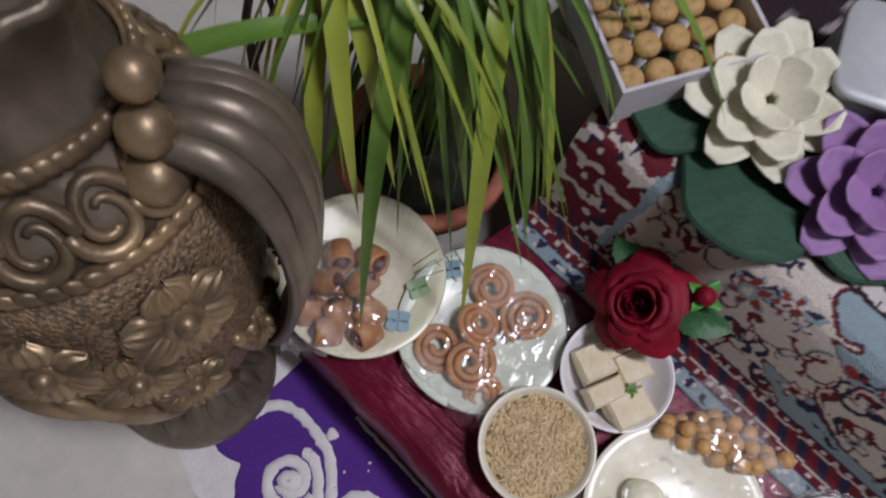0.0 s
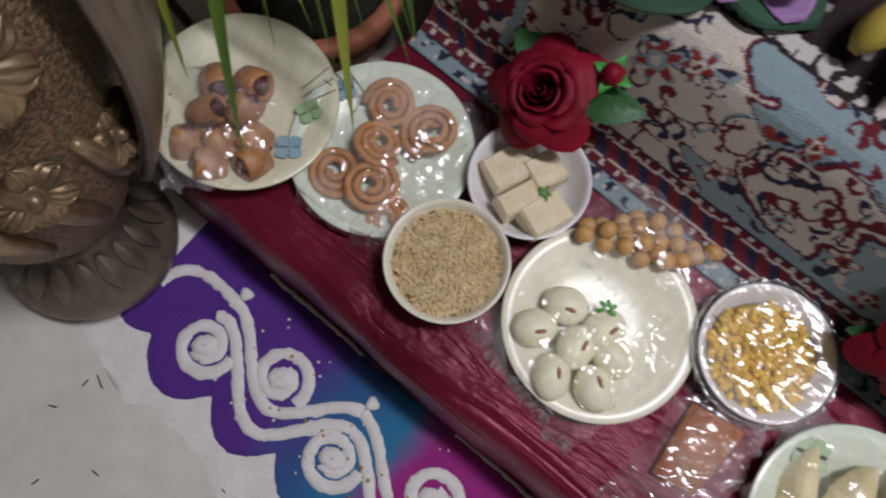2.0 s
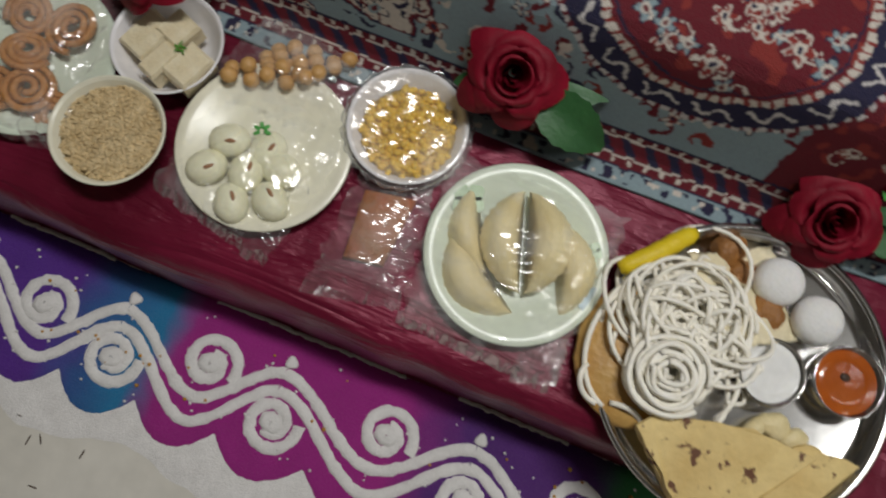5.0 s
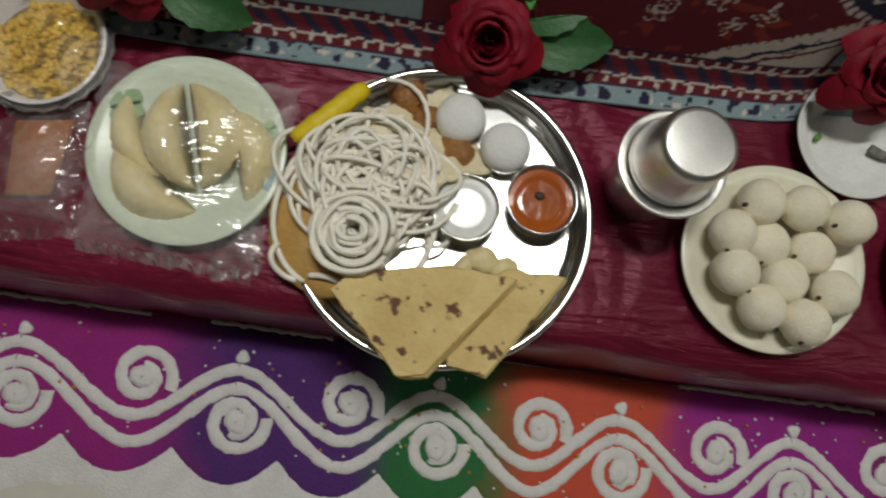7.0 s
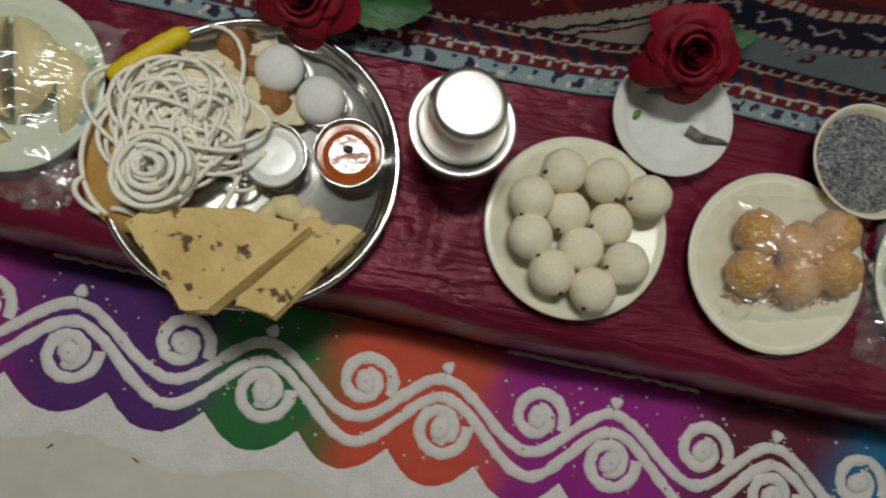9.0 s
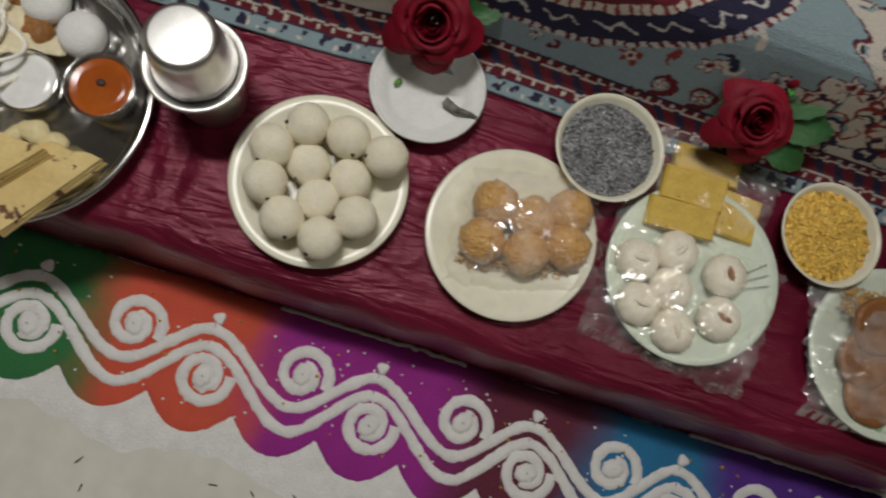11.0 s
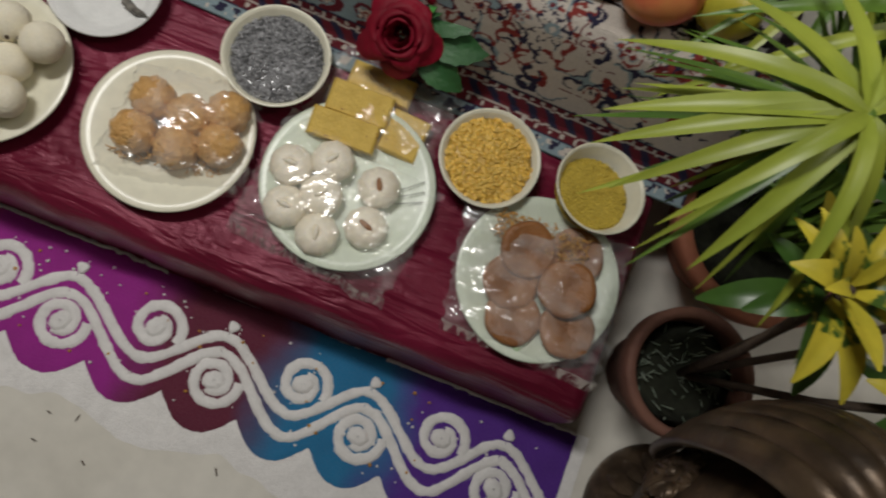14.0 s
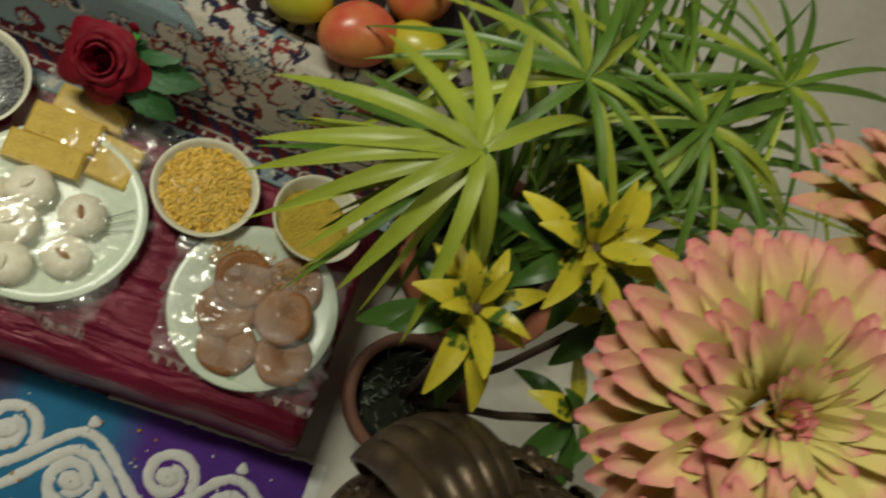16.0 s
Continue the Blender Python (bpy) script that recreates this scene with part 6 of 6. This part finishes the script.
# ---- artificial flowers in the dark vase ----


def petal_material():
    k = Nodes("pink_yellow_petal")
    v = k.xyz(k.coord("UV"))[1]
    g = k.math("ADD", v, k.math("MULTIPLY_ADD", k.noise(k.coord(), 60, 3), 0.3, -0.15))
    col = k.ramp(g, [(0.06, (0.58, 0.22, 0.12)), (0.20, (0.68, 0.62, 0.20)), (0.74, (0.72, 0.60, 0.22)), (0.92, (0.70, 0.28, 0.24)), (1.0, (0.60, 0.12, 0.17))])
    k.link(col, k.p.inputs["Base Color"])
    k.p.inputs["Roughness"].default_value = 0.6
    k.p.inputs["Subsurface Weight"].default_value = 0.1
    k.p.inputs["Subsurface Radius"].default_value = (0.01, 0.005, 0.004)
    return k.m


M["dahlia"] = petal_material()


def dahlia_petal_mesh(L, w):
    def fn(a, b):
        s = (min(1, b * 1.6 + 0.25)) * math.sqrt(max(0.06, 1 - b ** 8))
        x = (a - 0.5) * w * s
        return x, L * b, 0.9 * abs(x) * (1 - b * 0.4) + L * 0.25 * math.sin(b * 2.2)
    sh = sheet(fn, 6, 9)
    me = mesh_of("petal", sh, M["dahlia"])
    lay = me.uv_layers.new(name="UVMap")
    for lp in me.loops:
        i = lp.vertex_index
        lay.data[lp.index].uv = ((i % 7) / 6, (i // 7) / 9)
    return me


PETAL = [dahlia_petal_mesh(0.094, 0.022), dahlia_petal_mesh(0.074, 0.019), dahlia_petal_mesh(0.050, 0.014), dahlia_petal_mesh(0.026, 0.010)]


def dahlia(m, label, stem):
    ob = thing("artificial_dahlia", m, label, "flower", "artificial dahlias")
    for ring, (me, cnt, lift, r) in enumerate([(0, 34, -4, 0.012), (0, 32, 6, 0.011), (0, 28, 15, 0.010), (1, 28, 24, 0.010), (1, 24, 35, 0.008), (2, 20, 47, 0.006), (3, 16, 60, 0.004), (3, 12, 76, 0.002)]):
        for i in range(cnt):
            part("petal", PETAL[me], None, ob, "", pose(0, 0, 0.004 * ring, 0, 0, 360 * i / cnt + 11 * ring + R.uniform(-4, 4)) @ pose(0, r, 0, lift + R.uniform(-5, 5), R.uniform(-8, 8), 0))
    part("stem", tube([(0, 0, 0.0), (stem[0] * 0.4, stem[1] * 0.4, stem[2] * 0.6), stem], 0.004, 8), M["rose_leaf"], ob, "green wire stem")
    return ob


dahlia(pose(2.250, 0.168, 0.730, 12, -12, 0), "pink and yellow artificial dahlia leaning from the vase", (0.02, -0.18, -0.13))
dahlia(pose(2.350, 0.290, 0.735, -10, 14, 40), "pink artificial dahlia at the back of the vase", (-0.06, -0.30, -0.10))
dahlia(pose(2.235, 0.035, 0.730, 14, -10, 80), "yellow-pink artificial dahlia low in the vase", (0.03, -0.05, -0.12))

# ---- offerings on the upper tier ----
M["carton"] = mat("white_card", (0.62, 0.60, 0.62), (0.46, 0.45, 0.48), scale=90, rough=0.7, stretch=(1, 1, 6))
M["peda"] = mat("tan_milk_sweet", (0.56, 0.36, 0.14), (0.40, 0.24, 0.08), scale=50, rough=0.6, bump=0.5, bscale=180)
M["lotus_white"] = mat("ivory_foam_petal", (0.76, 0.74, 0.58), (0.66, 0.64, 0.48), scale=30, rough=0.6, bump=0.2, bscale=160)
M["lotus_purple"] = mat("purple_foam_petal", (0.34, 0.19, 0.40), (0.25, 0.13, 0.31), scale=30, rough=0.6, bump=0.2, bscale=160)
M["pad"] = mat("green_foam_pad", (0.025, 0.085, 0.045), (0.014, 0.05, 0.028), scale=18, rough=0.55, bump=0.3, bscale=90)
M["purple_cloth"] = mat("purple_cloth", (0.14, 0.09, 0.22), (0.09, 0.06, 0.15), scale=30, rough=0.8, bump=0.3, bscale=200)
M["frosted"] = mat("frosted_white_plastic", (0.55, 0.57, 0.58), (0.44, 0.46, 0.47), scale=14, rough=0.3)
M["banana"] = mat("ripe_banana_skin", (0.52, 0.40, 0.06), (0.40, 0.31, 0.05), scale=30, rough=0.45, spots=(0.10, 0.06, 0.02), spot_scale=50, spot_at=0.74)
M["mango_red"] = mat("red_yellow_mango_skin", (0.58, 0.05, 0.05), (0.62, 0.24, 0.08), scale=14, rough=0.3, soft=0.12)
M["mango_yellow"] = mat("green_yellow_mango_skin", (0.58, 0.45, 0.04), (0.40, 0.40, 0.04), scale=14, rough=0.3)

carton = thing("sweet_box", pose(0.030, 0.425, TIER + 0.004, 0, 0, 62), "open white card box packed with tan sweets", "box")
for nm, b in (("box_side", (-0.0, 0, 0, 0.155, 0.004, 0.055)), ("box_side", (0, 0.19, 0, 0.155, 0.194, 0.055)), ("box_side", (0, 0.004, 0, 0.004, 0.19, 0.055)), ("box_side", (0.151, 0.004, 0, 0.155, 0.19, 0.055)), ("box_base", (0.004, 0.004, 0, 0.151, 0.19, 0.003))):
    part(nm, box(*b), M["carton"], carton, smooth=False)
cm = pose(0.030, 0.425, TIER + 0.004, 0, 0, 62)
for i in range(5):
    for j in range(6):
        put("tan_milk_sweet", lathe([(0, 0), (0.010, 0), (0.0138, 0.004), (0.0142, 0.010), (0.011, 0.0155), (0.004, 0.0165), (0, 0.0145)], 18), M["peda"], cm @ pose(0.020 + 0.0288 * i, 0.021 + 0.0302 * j, 0.026 + 0.004 * R.random(), R.uniform(-8, 8), R.uniform(-8, 8), 40 * i), "tan round milk sweet in a card box", "sweet", "milk sweets in the box")
put("lily_pad", slab([(0.072 * (1 + 0.06 * math.sin(5 * t)) * math.cos(t), 0.075 * math.sin(t)) for t in [0.25 + 5.8 * i / 40 for i in range(41)]], 0, 0.005, 0.003), M["pad"], pose(0.172, 0.468, TIER + 0.006, -8, 0, 20), "dark green foam lily pad", "lily pad", "lily pads", smooth=False)
put("lily_pad", slab([(0.06 * (1 + 0.06 * math.sin(5 * t)) * math.cos(t), 0.055 * math.sin(t)) for t in [0.25 + 5.8 * i / 40 for i in range(41)]], 0, 0.005, 0.003), M["pad"], pose(0.068, 0.492, TIER + 0.012, -6, 0, 120), "dark green foam lily pad under a white lotus", "lily pad", "lily pads", smooth=False)
put("lily_pad", slab([(0.058 * (1 + 0.06 * math.sin(5 * t)) * math.cos(t), 0.05 * math.sin(t)) for t in [0.25 + 5.8 * i / 40 for i in range(41)]], 0, 0.005, 0.003), M["pad"], pose(0.262, 0.505, TIER + 0.008, -6, 0, -30), "dark green foam lily pad under a purple lotus", "lily pad", "lily pads", smooth=False)


def lotus(m, material, label):
    ob = thing("foam_lotus", m, label, "flower", "foam lotuses")
    for ring, (L, w, lift, cnt) in enumerate([(0.074, 0.050, 1, 7), (0.060, 0.046, 12, 6), (0.040, 0.036, 30, 5)]):
        for i in range(cnt):
            def fn(a, b):
                s = math.sin(math.pi * (0.14 + 0.82 * b)) ** 0.55
                x = (a - 0.5) * w * s
                return x, L * b, 9 * x * x + L * 0.2 * b * b
            p = part("petal", sheet(fn, 7, 9), material, ob, "", pose(0, 0, 0.006 * ring, 0, 0, 360 * i / cnt + 24 * ring) @ pose(0, 0.004, 0.002, lift, 0, 0))
            p.modifiers.new("thickness", "SOLIDIFY").thickness = 0.002
    return ob


lotus(pose(0.124, 0.530, TIER + 0.030, 14, 0, 25), M["lotus_white"], "ivory foam lotus leaning on a lily pad")
lotus(pose(0.246, 0.528, TIER + 0.026, 20, 0, 20), M["lotus_purple"], "purple foam lotus on a lily pad")
put("purple_cloth", sheet(lambda a, b: (0.14 + 0.16 * a, 0.56 + 0.16 * b, TIER + 0.006 + 0.003 * noise.noise(Vector((a * 6, b * 6, 2)))), 16, 16), M["purple_cloth"], pose(0, 0, 0), "folded purple cloth under a frosted tub", "cloth")
tub = thing("frosted_tub", pose(0.185, 0.625, TIER + 0.012, 0, 0, 25), "frosted white plastic tub on purple cloth", "tub")
part("tub_wall", slab([(0.052 * (abs(math.cos(t)) ** 0.35) * (1 if math.cos(t) > 0 else -1), 0.052 * (abs(math.sin(t)) ** 0.35) * (1 if math.sin(t) > 0 else -1)) for t in [2 * math.pi * i / 40 for i in range(40)]], 0, 0.05, 0.002), M["frosted"], tub)
part("tub_lid", slab([(0.056 * (abs(math.cos(t)) ** 0.35) * (1 if math.cos(t) > 0 else -1), 0.056 * (abs(math.sin(t)) ** 0.35) * (1 if math.sin(t) > 0 else -1)) for t in [2 * math.pi * i / 40 for i in range(40)]], 0.05, 0.058, 0.003), M["frosted"], tub, "flat frosted lid")

crown_root = Vector((0.425, 0.60, TIER + 0.05))
bunch = thing("banana_bunch", pose(0, 0, 0), "bunch of ripe yellow bananas on dark carpet", "bananas")
for i, (x, y) in enumerate([(0.352, 0.478), (0.398, 0.468), (0.438, 0.472), (0.478, 0.482), (0.512, 0.502), (0.548, 0.520), (0.57, 0.545)]):
    e = Vector((x, y, TIER + 0.020))
    mid = crown_root.lerp(e, 0.55) + Vector((0.01 * (i - 3), -0.006, 0.034))
    pts = [crown_root.lerp(mid, t).lerp(mid.lerp(e, t), t) for t in [k / 16 for k in range(17)]]
    part("banana", tube(pts, lambda t: 0.0165 * (min(1, 0.3 + 3.2 * t) if t < 0.25 else 1) * (1 - max(0, (t - 0.8) / 0.2) ** 2 * 0.75), 7), M["banana"], bunch)
part("crown", ball(0.018, 0.022, 0.016, 12, 8, 0.2), M["bark"], bunch, "brown cut crown", Matrix.Translation(crown_root))
for i, (x, y, rz, ma, sx, lbl) in enumerate([(1.962, 0.505, 30, "mango_red", 1.0, "red and yellow ripe mango on the carpet"), (2.032, 0.522, -20, "mango_yellow", 0.9, "green-yellow mango on the carpet"), (1.885, 0.520, 10, "mango_yellow", 0.85, "yellow mango on the carpet edge"), (2.01, 0.595, 60, "mango_red", 1.0, "red mango behind the others")]):
    put("mango", move(ball(0.046 * sx, 0.037 * sx, 0.035 * sx, 26, 16, 0.06, i * 4, 18), pose(0, 0, 0.035 * sx)), M[ma], on(TIER + 0.002, x, y, rz), lbl, "fruit", "mangoes on the carpet")

bits = [move(ball(0.004 + 0.004 * R.random(), 0.0012, 0.0008, 6, 4), pose(R.uniform(-0.1, 2.0), R.uniform(-0.32, -0.17), 0.001, 0, 0, R.uniform(0, 180))) for _ in range(46)]
put("floor_debris", join(*bits), M["bark"], pose(0, 0, 0), "tiny dark dry twigs and crumbs on the floor", "debris", kind="stuff")
